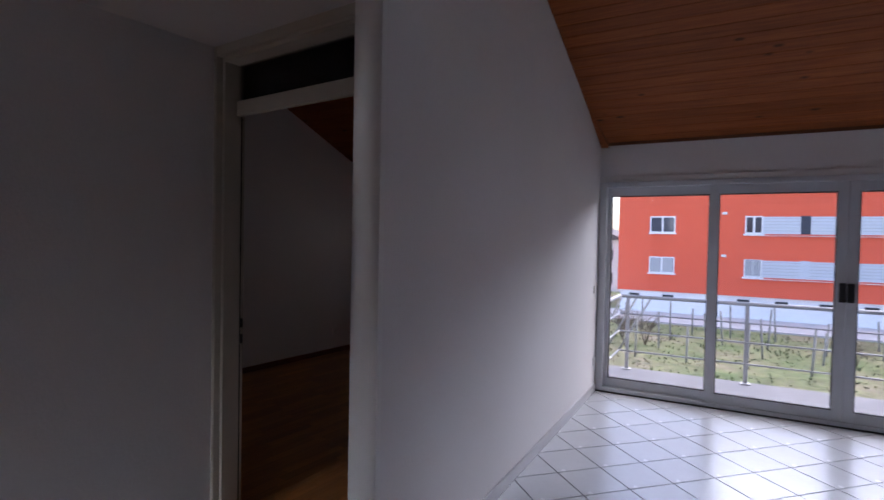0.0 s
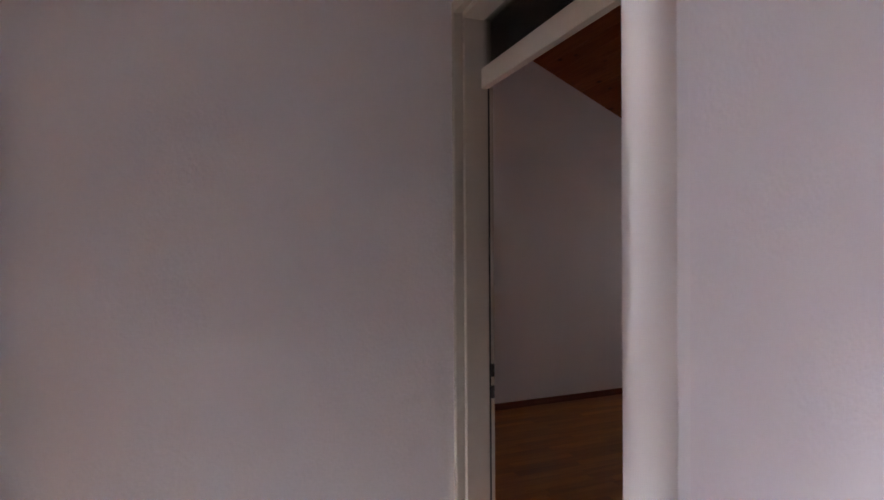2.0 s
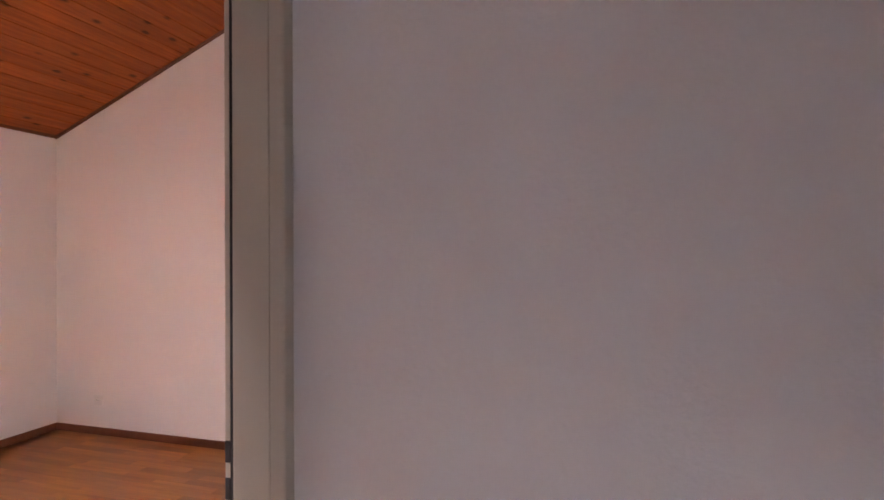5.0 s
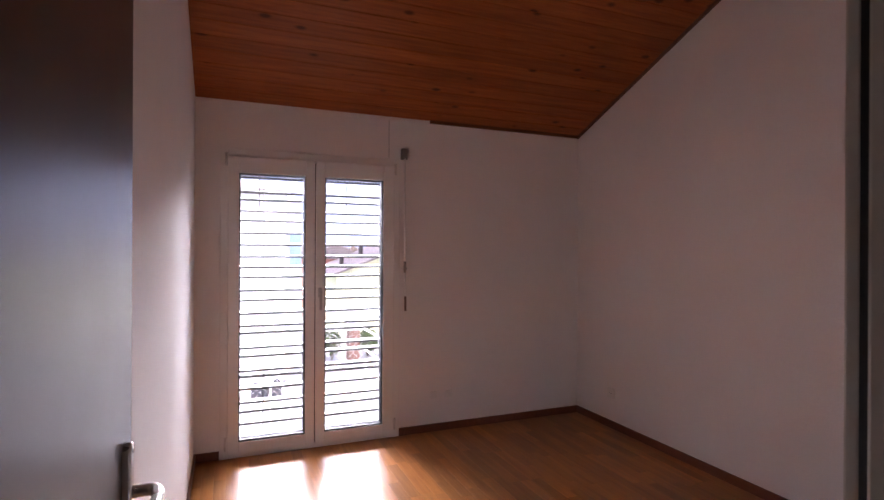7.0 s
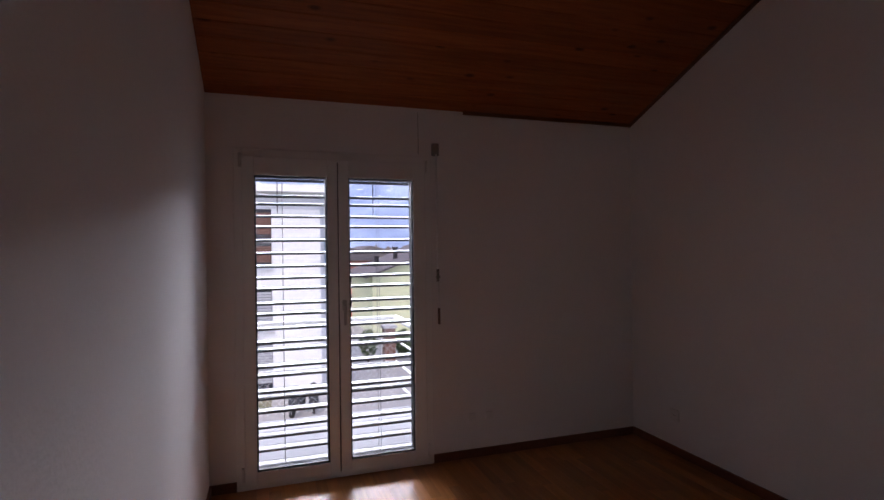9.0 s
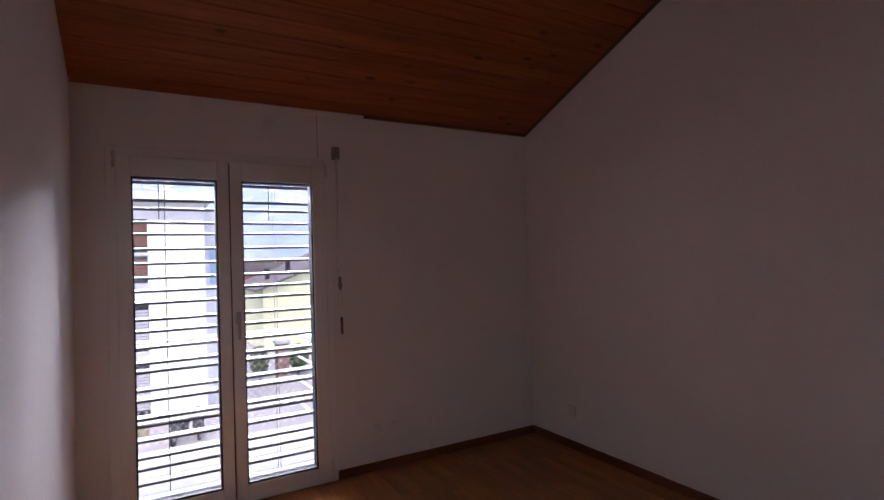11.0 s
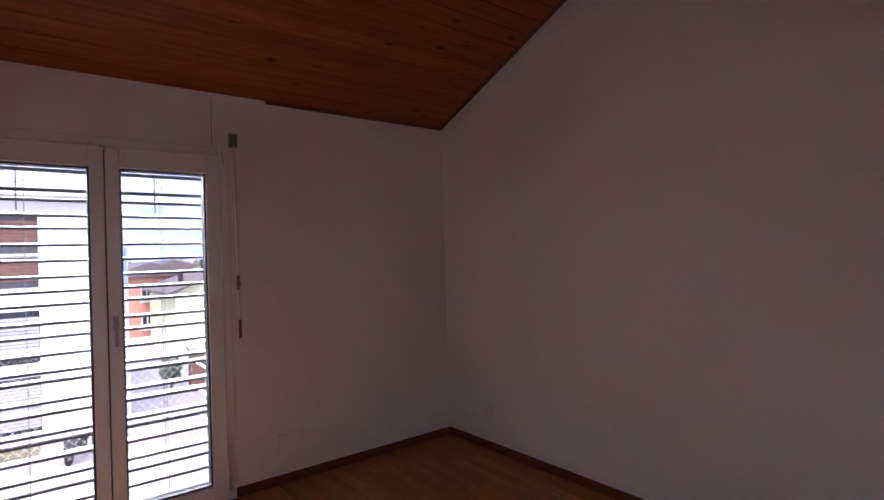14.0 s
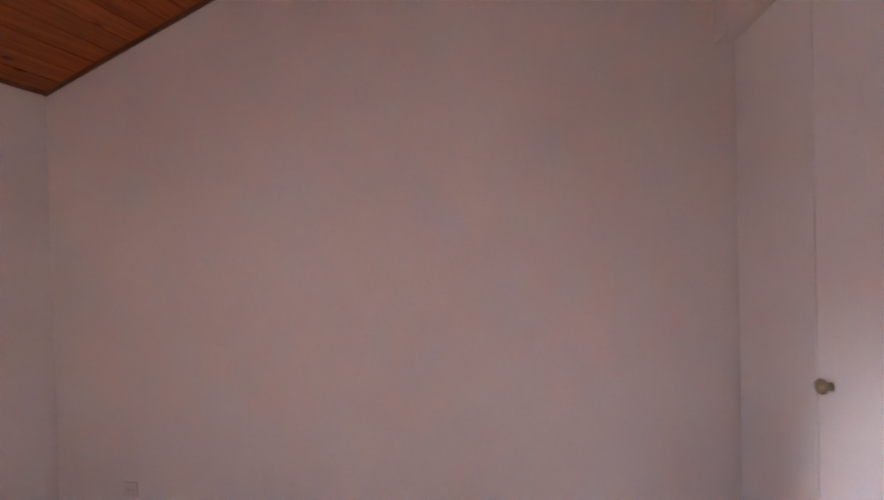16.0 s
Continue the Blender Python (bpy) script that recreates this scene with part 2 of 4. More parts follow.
def mountain_material():
    """Distant wooded slopes with snow on the upper ground, tinted blue for the haze."""
    m, n, l, b = shader("haze_blue_slope", 1.0)
    co = n.new("ShaderNodeTexCoord").outputs["Object"]
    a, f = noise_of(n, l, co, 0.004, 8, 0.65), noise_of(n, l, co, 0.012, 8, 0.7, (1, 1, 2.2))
    # blue of the aerial haze, put into the slope's base colour
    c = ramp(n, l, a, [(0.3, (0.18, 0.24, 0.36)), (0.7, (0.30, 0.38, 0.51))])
    z = n.new("ShaderNodeSeparateXYZ")
    l.new(co, z.inputs[0])
    h = n.new("ShaderNodeMapRange")
    h.inputs["From Min"].default_value, h.inputs["From Max"].default_value = 100, 700
    h.inputs["To Min"].default_value, h.inputs["To Max"].default_value = -0.12, 0.10
    l.new(z.outputs["Z"], h.inputs["Value"])
    s = n.new("ShaderNodeMath")
    s.operation = "ADD"
    l.new(f, s.inputs[0])
    l.new(h.outputs[0], s.inputs[1])
    c = mixed(n, l, c, (0.70, 0.76, 0.84), ramp(n, l, s.outputs[0], [(0.53, (0, 0, 0)), (0.60, (1, 1, 1))]))
    l.new(c, b.inputs["Base Color"])
    return m


GRASS, MOUNTAIN = grass_material(), mountain_material()


# ---- building helpers ----
def box(bm, x0, x1, y0, y1, z0, z1):
    """Adds a box to bm, with no bmesh operator."""
    v = [bm.verts.new((x, y, z)) for z in (z0, z1) for y in (y0, y1) for x in (x0, x1)]
    for f in ((0, 2, 3, 1), (4, 5, 7, 6), (0, 1, 5, 4), (2, 6, 7, 3), (0, 4, 6, 2), (1, 3, 7, 5)):
        bm.faces.new([v[i] for i in f])
    return v


def boxes(*rows):
    bm = bmesh.new()
    for r in rows:
        box(bm, *r)
    return bm


def soft(*rows, r=0.003, seg=2):
    """Boxes with rounded edges."""
    bm = boxes(*rows)
    bmesh.ops.bevel(bm, geom=bm.edges[:], offset=r, segments=seg, profile=0.6, affect="EDGES")
    return bm


def tube(points, r, sides=10, bm=None):
    """A round bar through the points."""
    bm = bm or bmesh.new()
    points = [Vector(p) for p in points]
    rings = []
    for i, p in enumerate(points):
        a, b = points[max(0, i - 1)], points[min(len(points) - 1, i + 1)]
        q = (b - a).to_track_quat("Z", "Y")
        rings.append([bm.verts.new(p + q @ Vector((r * math.cos(k * math.tau / sides), r * math.sin(k * math.tau / sides), 0))) for k in range(sides)])
    for s, t in zip(rings, rings[1:]):
        for k in range(sides):
            f = bm.faces.new((s[k], s[(k + 1) % sides], t[(k + 1) % sides], t[k]))
            f.smooth = True
    bm.faces.new(rings[0][::-1])
    bm.faces.new(rings[-1])
    return bm


def lathe(profile, centre, axis="z", sides=24):
    """A turned shape: profile of (radius, height) along an axis."""
    bm = bmesh.new()
    turn = {"z": Matrix.Identity(3), "y": Matrix.Rotation(radians(90), 3, "X"), "x": Matrix.Rotation(radians(90), 3, "Y")}[axis]
    rings = [[bm.verts.new(Vector(centre) + turn @ Vector((max(r, 1e-4) * math.cos(k * math.tau / sides), max(r, 1e-4) * math.sin(k * math.tau / sides), h))) for k in range(sides)] for r, h in profile]
    for s, t in zip(rings, rings[1:]):
        for k in range(sides):
            bm.faces.new((s[k], s[(k + 1) % sides], t[(k + 1) % sides], t[k])).smooth = True
    bm.faces.new(rings[0][::-1])
    bm.faces.new(rings[-1])
    return bm


def mesh_of(name, bm, material):
    me = bpy.data.meshes.new(name)
    bmesh.ops.recalc_face_normals(bm, faces=bm.faces[:])
    bm.to_mesh(me)
    bm.free()
    me.materials.append(material)
    return me


def solid(name, bm, material, label="", category="", kind="", group=""):
    """A top-level mesh."""
    return tagged(new(name, mesh_of(name, bm, material)), label, category, group, kind)


def thing(name, base, label, category, group="", kind=""):
    """An Empty at the base of a thing, which holds its parts."""
    ob = new(name)
    ob.empty_display_size = 0.05
    ob.matrix_basis = Matrix.Translation(base)
    return tagged(ob, label, category, group, kind)


def part(name, bm, material, parent, label=""):
    """A bmesh as one mesh object under a thing or a part. Coordinates are the world's."""
    me = bm if isinstance(bm, bpy.types.Mesh) else mesh_of(name, bm, material)
    ob = new(name, me)
    ob.parent = parent
    if parent.data is None:
        ob.matrix_parent_inverse = parent.matrix_basis.inverted()
    return tagged(ob, label)


def structure(name, bm, material, label):
    return solid(name, bm, material, label, "", "structure")


# ---- setting: walls, floors, ceilings ----
EAVE_S, EAVE_N = -4.35, 4.322
XR, XL, XW = -2.226, 0.845, 0.827
XR2 = -2.353                    # side wall of the second room
XS = 0.039                      # wall between the two bedroom doors
HN, HS = 0.717, -0.681          # hall sides of the two door walls
HALL = 2.386                    # hall ceiling
SLOPE_BED, SLOPE_LIV, SLOPE_ROOM = 0.41, 0.375, 0.444
EAVE_BED, EAVE_LIV, EAVE_ROOM = 2.43, 2.408, 2.352
WIN = (-0.575, 0.69, 2.105)
GLZ = (0.834, 4.795, 2.035)
# the living room stands askew to the bedrooms, turned about its corner by the glass front
CORNER = Vector((XW, EAVE_N, 0))
WING = Matrix.Translation(CORNER) @ Matrix.Rotation(0.097, 4, "Z") @ Matrix.Translation(-CORNER)


def in_wing(ob):
    ob.matrix_basis = WING @ ob.matrix_basis
    return ob



structure("wall_bedroom_window", boxes((-2.4, WIN[0], -4.65, EAVE_S, -0.2, 2.62), (WIN[1], 1.07, -4.65, EAVE_S, -0.2, 2.62),
          (WIN[0], WIN[1], -4.65, EAVE_S, WIN[2], 2.62), (WIN[0], WIN[1], -4.65, EAVE_S, -0.2, -0.001)), PLASTER, "white plastered eave wall with a balcony door")
structure("wall_bedroom_west", boxes((-2.4, XR, EAVE_S, -0.71, -0.2, 4.3)), PLASTER, "white plastered side wall under the sloping ceiling")
structure("wall_bedroom_east", boxes((XL, 1.083, EAVE_S, HS - 0.004, -0.2, 4.3)), PLASTER, "white plastered wall behind the open door")
structure("wall_bedroom_door", boxes((XR, -2.2, -0.85, HS - 0.004, -0.2, 4.3), (-2.2, -0.6, -0.85, HS - 0.004, 2.4, 4.3), (-0.6, XS, -0.829, HS - 0.004, -0.2, 4.3),
          (XS, XL, -0.829, HS - 0.004, HALL - 0.002, 4.3)), PLASTER, "white plastered wall with doorway and built-in closet")
structure("wall_strip", boxes((XS - 0.14, XS, HS - 0.002, HN + 0.002, -0.2, HALL + 0.05)), PLASTER, "plain white wall between the two bedroom doors")
structure("wall_room_door", boxes((XR2, XS, HN + 0.004, 0.865, -0.2, 4.3), (XS, 1.06, HN + 0.004, 0.865, HALL - 0.002, 4.3)), PLASTER, "white plastered wall with doorway of the second room")
structure("wall_room_west", boxes((-2.6, XR2, HN + 0.004, EAVE_N, -0.2, 4.3)), PLASTER, "white plastered side wall of the second room")
in_wing(structure("wall_living_west", boxes((XW - 0.14, XW, 0.655, EAVE_N, -0.2, 4.6)), PLASTER, "white plastered wall running to the glass front"))
in_wing(structure("wall_living_window", boxes((XW, GLZ[0], EAVE_N, 4.6, -0.2, 2.62), (GLZ[1], 5.1, EAVE_N, 4.6, -0.2, 2.62), (GLZ[0], GLZ[1], EAVE_N, 4.6, GLZ[2], 2.62),
          (GLZ[0], GLZ[1], EAVE_N, 4.6, -0.2, -0.001)), PLASTER, "white plastered wall above the sliding glass front"))
RW, SILL = (-2.0, -0.1, 2.1), 0.95
structure("wall_room_window", boxes((-2.6, RW[0], EAVE_N, 4.6, -0.2, 2.62), (RW[1], XW - 0.15, EAVE_N, 4.6, -0.2, 2.62), (RW[0], RW[1], EAVE_N, 4.6, RW[2], 2.62),
          (RW[0], RW[1], EAVE_N, 4.6, -0.2, SILL)), PLASTER, "white plastered eave wall of the second room")
# two unseen closing walls, coloured dark to hold back bounced light
in_wing(structure("wall_living_east", boxes((5.0, 5.2, -5.4, EAVE_N, -0.2, 4.6)), PLASTER_BOUNCE_CUT, "unseen end wall of the living room, darkened to cut bounced light"))
structure("wall_hall_south", boxes((1.083, 6.2, -4.65, EAVE_S, -0.2, HALL)), PLASTER_BOUNCE_CUT, "unseen wall closing the hall, darkened to cut bounced light")
in_wing(structure("wall_living_bulkhead", boxes((XW, 5.0, 0.655, 0.80, HALL, 4.6)), PLASTER, "white plastered wall above the hall ceiling"))
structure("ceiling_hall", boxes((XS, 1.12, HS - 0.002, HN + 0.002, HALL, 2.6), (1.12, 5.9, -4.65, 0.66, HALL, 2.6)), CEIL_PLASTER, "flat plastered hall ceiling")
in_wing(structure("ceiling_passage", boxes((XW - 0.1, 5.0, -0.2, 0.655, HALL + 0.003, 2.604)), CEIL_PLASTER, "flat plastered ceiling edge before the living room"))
structure("wall_closet", boxes((-2.6, -2.2, HS, HN, -0.2, 2.6), (-2.2, XS - 0.142, -0.1, 0.0, -0.2, 2.44), (-2.2, XS - 0.142, HS, HN, 2.44, 2.6), (-2.2, XS - 0.142, HS, HN, -0.2, -0.005)), PLASTER, "plain white walls round the closet")


def board_ceiling(name, x0, x1, eave, z, away, slope, run, label):
    """Tongued boards along x on a slope that rises away from the eave; one mesh."""
    bm = bmesh.new()
    k = math.sqrt(1 + slope * slope)
    n = int(run * k / 0.118)
    for i in range(n + 1):
        lo, hi = i * 0.118 / k, min((i + 1) * 0.118 - 0.0036, run * k) / k
        if hi <= lo:
            continue
        c = 0.0025 / k
        x = x0
        while x < x1 - 0.01:
            end = min(x1, x + random.uniform(2.2, 4.2))
            if x1 - end < 0.5:
                end = x1
            e = []
            for xx in (x + 0.0005, end - 0.0005):
                e.append([bm.verts.new((xx, eave + away * d, z + slope * d + up)) for d, up in ((lo, 0.02), (lo, 0.004), (lo + c, 0), (hi - c, 0), (hi, 0.004), (hi, 0.02))])
            a, b = e
            for j in range(6):
                bm.faces.new((a[j], b[j], b[(j + 1) % 6], a[(j + 1) % 6]))
            bm.faces.new(a[::-1])
            bm.faces.new(b)
            x = end
    # closing slab above the boards
    e = [[bm.verts.new((xx, eave + away * d, z + slope * d + up)) for d, up in ((-0.3, 0.02), (run + 0.1, 0.02), (run + 0.1, 0.3), (-0.3, 0.3))] for xx in (x0 - 0.1, x1 + 0.1)]
    a, b = e
    for j in range(4):
        bm.faces.new((a[j], b[j], b[(j + 1) % 4], a[(j + 1) % 4]))
    bm.faces.new(a[::-1])
    bm.faces.new(b)
    return structure(name, bm, CEIL_WOOD, label)


board_ceiling("ceiling_bedroom", XR, XL, EAVE_S, EAVE_BED, 1, SLOPE_BED, 3.64, "sloping ceiling of stained knotty pine boards")
in_wing(board_ceiling("ceiling_living", XW, 5.0, EAVE_N, EAVE_LIV, -1, SLOPE_LIV, 3.66, "sloping ceiling of stained knotty pine boards"))
board_ceiling("ceiling_room", XR2, 0.80, EAVE_N, EAVE_ROOM, -1, SLOPE_ROOM, 3.4, "sloping ceiling of stained pine boards")


def slope_lath(name, x, side, eave, away, slope, run, w=0.018, h=0.02):
    bm = bmesh.new()
    e = [[bm.verts.new((x + side * dx, eave + away * d, 2.43 + slope * d + up)) for dx, up in ((0, -h), (w * 0.7, -h), (w, -h * 0.6), (w, 0.004), (0, 0.004))] for d in (0.0, run)]
    a, b = e
    for j in range(5):
        bm.faces.new((a[j], b[j], b[(j + 1) % 5], a[(j + 1) % 5]))
    bm.faces.new(a)
    bm.faces.new(b[::-1])
    return structure(name, bm, LATH_WOOD, "dark stained cover lath along the ceiling edge")


slope_lath("trim_bedroom_west", XR, 1, EAVE_S, 1, SLOPE_BED, 3.5)
structure("trim_bedroom_eave", soft((XR, -0.817, EAVE_S, EAVE_S + 0.016, 2.412, 2.438), r=0.003), LATH_WOOD, "dark stained cover lath along the ceiling edge")
structure("trim_shutter_box", soft((-0.815, XL, EAVE_S, EAVE_S + 0.006, 2.405, 2.436), r=0.001), PLASTER, "white painted strip above the shutter box")
in_wing(structure("trim_living_eave", soft((XW, 5.0, EAVE_N - 0.016, EAVE_N, 2.386, 2.418), r=0.003), LATH_WOOD, "dark stained cover lath along the ceiling edge"))

# shutter box cover: a thin panel whose end leaves a dark joint
structure("panel_shutter_box", boxes((-0.487, 0.72, EAVE_S, EAVE_S + 0.003, 2.115, 2.405)), PLASTER, "white painted cover of the shutter box")

structure("joint_shutter_box", boxes((-0.4905, -0.4868, EAVE_S, EAVE_S + 0.0035, 2.12, 2.405)), GREY_PLASTIC, "fine dark joint beside the shutter box cover")

# skirting boards
structure("baseboard_bedroom_window", soft((XR + 0.012, WIN[0], EAVE_S, EAVE_S + 0.012, 0.0, 0.06), (WIN[1], XL, EAVE_S, EAVE_S + 0.012, 0.0, 0.06), r=0.003), BASE_WOOD, "dark wooden skirting board")
structure("baseboard_bedroom_west", soft((XR, XR + 0.012, EAVE_S, -0.85, 0.0, 0.06), r=0.003), BASE_WOOD, "dark wooden skirting board")
structure("baseboard_bedroom_east", soft((XL - 0.012, XL, EAVE_S + 0.012, -0.86, 0.0, 0.06), r=0.003), BASE_WOOD, "dark wooden skirting board")
structure("baseboard_room_west", soft((XR2, XR2 + 0.012, 0.867, EAVE_N, 0.0, 0.06), r=0.003), BASE_WOOD, "dark wooden skirting board")
in_wing(structure("baseboard_living_west", soft((XW, XW + 0.012, 0.66, EAVE_N, 0.0, 0.075), r=0.002), TILE_BASE, "grey tile skirting"))

# subfloors
floor_bed = structure("floor_bedroom", boxes((-2.4, 1.083, -4.64, HS, -0.2, -0.012)), SCREED, "oiled three-strip parquet floor with a satin sheen")
floor_room = structure("floor_room", boxes((-2.6, 0.99, HN + 0.002, 4.32, -0.2, -0.012)), SCREED, "oiled parquet floor of the second room")
floor_hall = structure("floor_hall", boxes((XS, 1.12, HS + 0.002, HN, -0.2, -0.004), (1.085, 2.4, EAVE_S, HS, -0.2, -0.008), (1.12, 2.4, HS, 0.66, -0.2, -0.008)), GROUT, "pale floor tiles of the passage with dark grout")
floor_living = in_wing(structure("floor_living", boxes((XW, 5.0, -5.2, EAVE_N, -0.2, -0.006)), GROUT, "pale diagonal floor tiles with dark grout"))


# ---- doorways ----
def door_frame(s, base, x1, far):
    """Frame with a transom light; base: hall side of its wall; x1: inner face of the far jamb."""
    f = thing("door_frame", (0.4, base + s * 0.08, 0), "cream lacquered wooden door frame with a glazed transom light", "door frame", "bedroom door frames")
    e = XS + 0.038

    def slab(x0, x1_, a, b, z0, z1, r=0.004):
        return soft((x0, x1_, min(base + s * a, base + s * b), max(base + s * a, base + s * b), z0, z1), r=r)

    near = part("jamb", slab(XS, e, 0.037, 0.132, 0, HALL), PAINT, f)
    part("casing", slab(XS - 0.001, XS + 0.021 if s > 0 else e - 0.002, 0.0, 0.042, 0, HALL, 0.006), PAINT, near)
    part("rebate", slab(XS, e - 0.004, 0.1395, 0.155, 0, 2.075, 0.003), PAINT, near)
    part("seal", slab(XS, e - 0.001, 0.131, 0.139, 0, 2.075, 0.0005), GASKET, near)
    for z in (0.983, 0.901):
        part("strike_plate", slab(e - 0.0045, e - 0.001, 0.140, 0.153, z, z + 0.048, 0.001), DARK_STEEL, near, "dark metal strike plate")
    if s > 0:
        far_j = part("jamb", slab(x1, far, -0.057, 0.135, 0, HALL), PVC, f, "white painted jamb")
        part("casing", soft((x1 + 0.008, 1.187, base - 0.066, base - 0.038, 0, HALL), r=0.0015), PVC, far_j, "white painted outer casing")
    else:
        part("jamb", slab(x1, far, 0.06, 0.182, 0, HALL), PAINT, f)
    part("transom_rail", slab(e, x1, 0.104, 0.132, 2.064, 2.138), PAINT, f)
    part("head", slab(e, x1, 0.03, 0.130, 2.318, HALL), PAINT, f)
    part("casing", slab(XS + 0.021, x1, 0.0, 0.032, 2.338, HALL, 0.005), PAINT, f)
    y = base + s * 0.118
    pane = part("transom_pane", boxes((e, x1, y - 0.003, y + 0.003, 2.138, 2.318)), GLASS, f, "clear glass transom pane")
    pane.visible_shadow = False
    return f


door_frame(1, HN, 1.047, 1.07)
door_frame(-1, HS, 0.795, XL)


def rounded_plate(x, r, y, z0, z1):
    """An upright plate with round ends and a chamfered face, from y to the leaf at 0."""
    bm = bmesh.new()
    rings = []
    for inset, yy in ((0.0, 0.0), (0.0, y + 0.004), (0.0014, y + 0.0012), (0.004, y)):
        ring = []
        for k in range(13):
            a = math.pi * k / 12
            ring.append(bm.verts.new((x + (r - inset) * math.cos(a), yy, z1 - r + (r - inset) * math.sin(a))))
        for k in range(13):
            a = math.pi + math.pi * k / 12
            ring.append(bm.verts.new((x + (r - inset) * math.cos(a), yy, z0 + r + (r - inset) * math.sin(a))))
        rings.append(ring)
    for s, t in zip(rings, rings[1:]):
        for k in range(26):
            bm.faces.new((s[k], s[(k + 1) % 26], t[(k + 1) % 26], t[k]))
    bm.faces.new(rings[0][::-1])
    bm.faces.new(rings[-1])
    return bm


def bedroom_door():
    """The open leaf, folded back against the wall."""
    h = Vector((0.792, -0.865, 0))
    d = thing("door", h, "cream lacquered bedroom door, darkened for its shade, standing wide open with a steel lever handle", "door")
    turn = Matrix.Translation(h) @ Matrix.Rotation(math.atan2(-0.725, 0.012), 4, "Z")

    def put(bm):
        bm.transform(turn)
        return bm

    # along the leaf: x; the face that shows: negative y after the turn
    leaf = part("leaf", put(soft((0.0, 0.725, 0.0, 0.04, 0.008, 2.06), r=0.003)), PAINT_DOOR_SHADED, d)
    plate = part("handle_plate", put(rounded_plate(0.641, 0.02, -0.013, 0.876, 1.104)), STEEL, leaf, "rounded brushed steel handle plate")
    part("keyhole", put(lathe([(0.009, -0.0012), (0.009, 0.0012)], (0.641, -0.0135, 0.926), "y")), DARK_STEEL, leaf)
    part("lever", put(tube([(0.641, -0.006, 1.02), (0.641, -0.032, 1.02), (0.639, -0.041, 1.02), (0.632, -0.049, 1.02), (0.620, -0.053, 1.02), (0.600, -0.054, 1.02), (0.56, -0.052, 1.02), (0.53, -0.047, 1.02), (0.518, -0.040, 1.02), (0.512, -0.031, 1.02), (0.511, -0.022, 1.02)], 0.0105, 16)), STEEL, leaf, "brushed steel lever handle")
    part("screw", put(lathe([(0.004, -0.001), (0.004, 0.001)], (0.641, -0.0135, 1.088), "y", 12)), DARK_STEEL, leaf)
    return d


bedroom_door()


def closet():
    c = thing("built_in_closet", (-1.4, -0.85, 0), "white built-in closet with flush doors and a brass knob", "closet")
    part("side_panel", soft((-2.2, -1.576, -0.872, -0.852, 0.005, 2.395), r=0.002), PVC, c)
    leaf = part("closet_door", soft((-1.570, -0.604, -0.872, -0.852, 0.005, 2.395), r=0.002), PVC, c)
    part("knob", lathe([(0.014, 0.0), (0.011, 0.012), (0.022, 0.02), (0.025, 0.03), (0.018, 0.04), (0.0, 0.043)], (-1.49, -0.872, 1.1), "y"), BRASS, leaf, "round dull brass knob")
    part("carcass", boxes((-2.19, -0.62, -0.80, -0.70, 0.0, 2.39)), GASKET, c)
    return c


closet()
structure("bulkhead_bedroom", boxes((XR, -0.3, -0.945, -0.852, 2.403, 4.0)), PLASTER, "white plastered bulkhead above the closet")


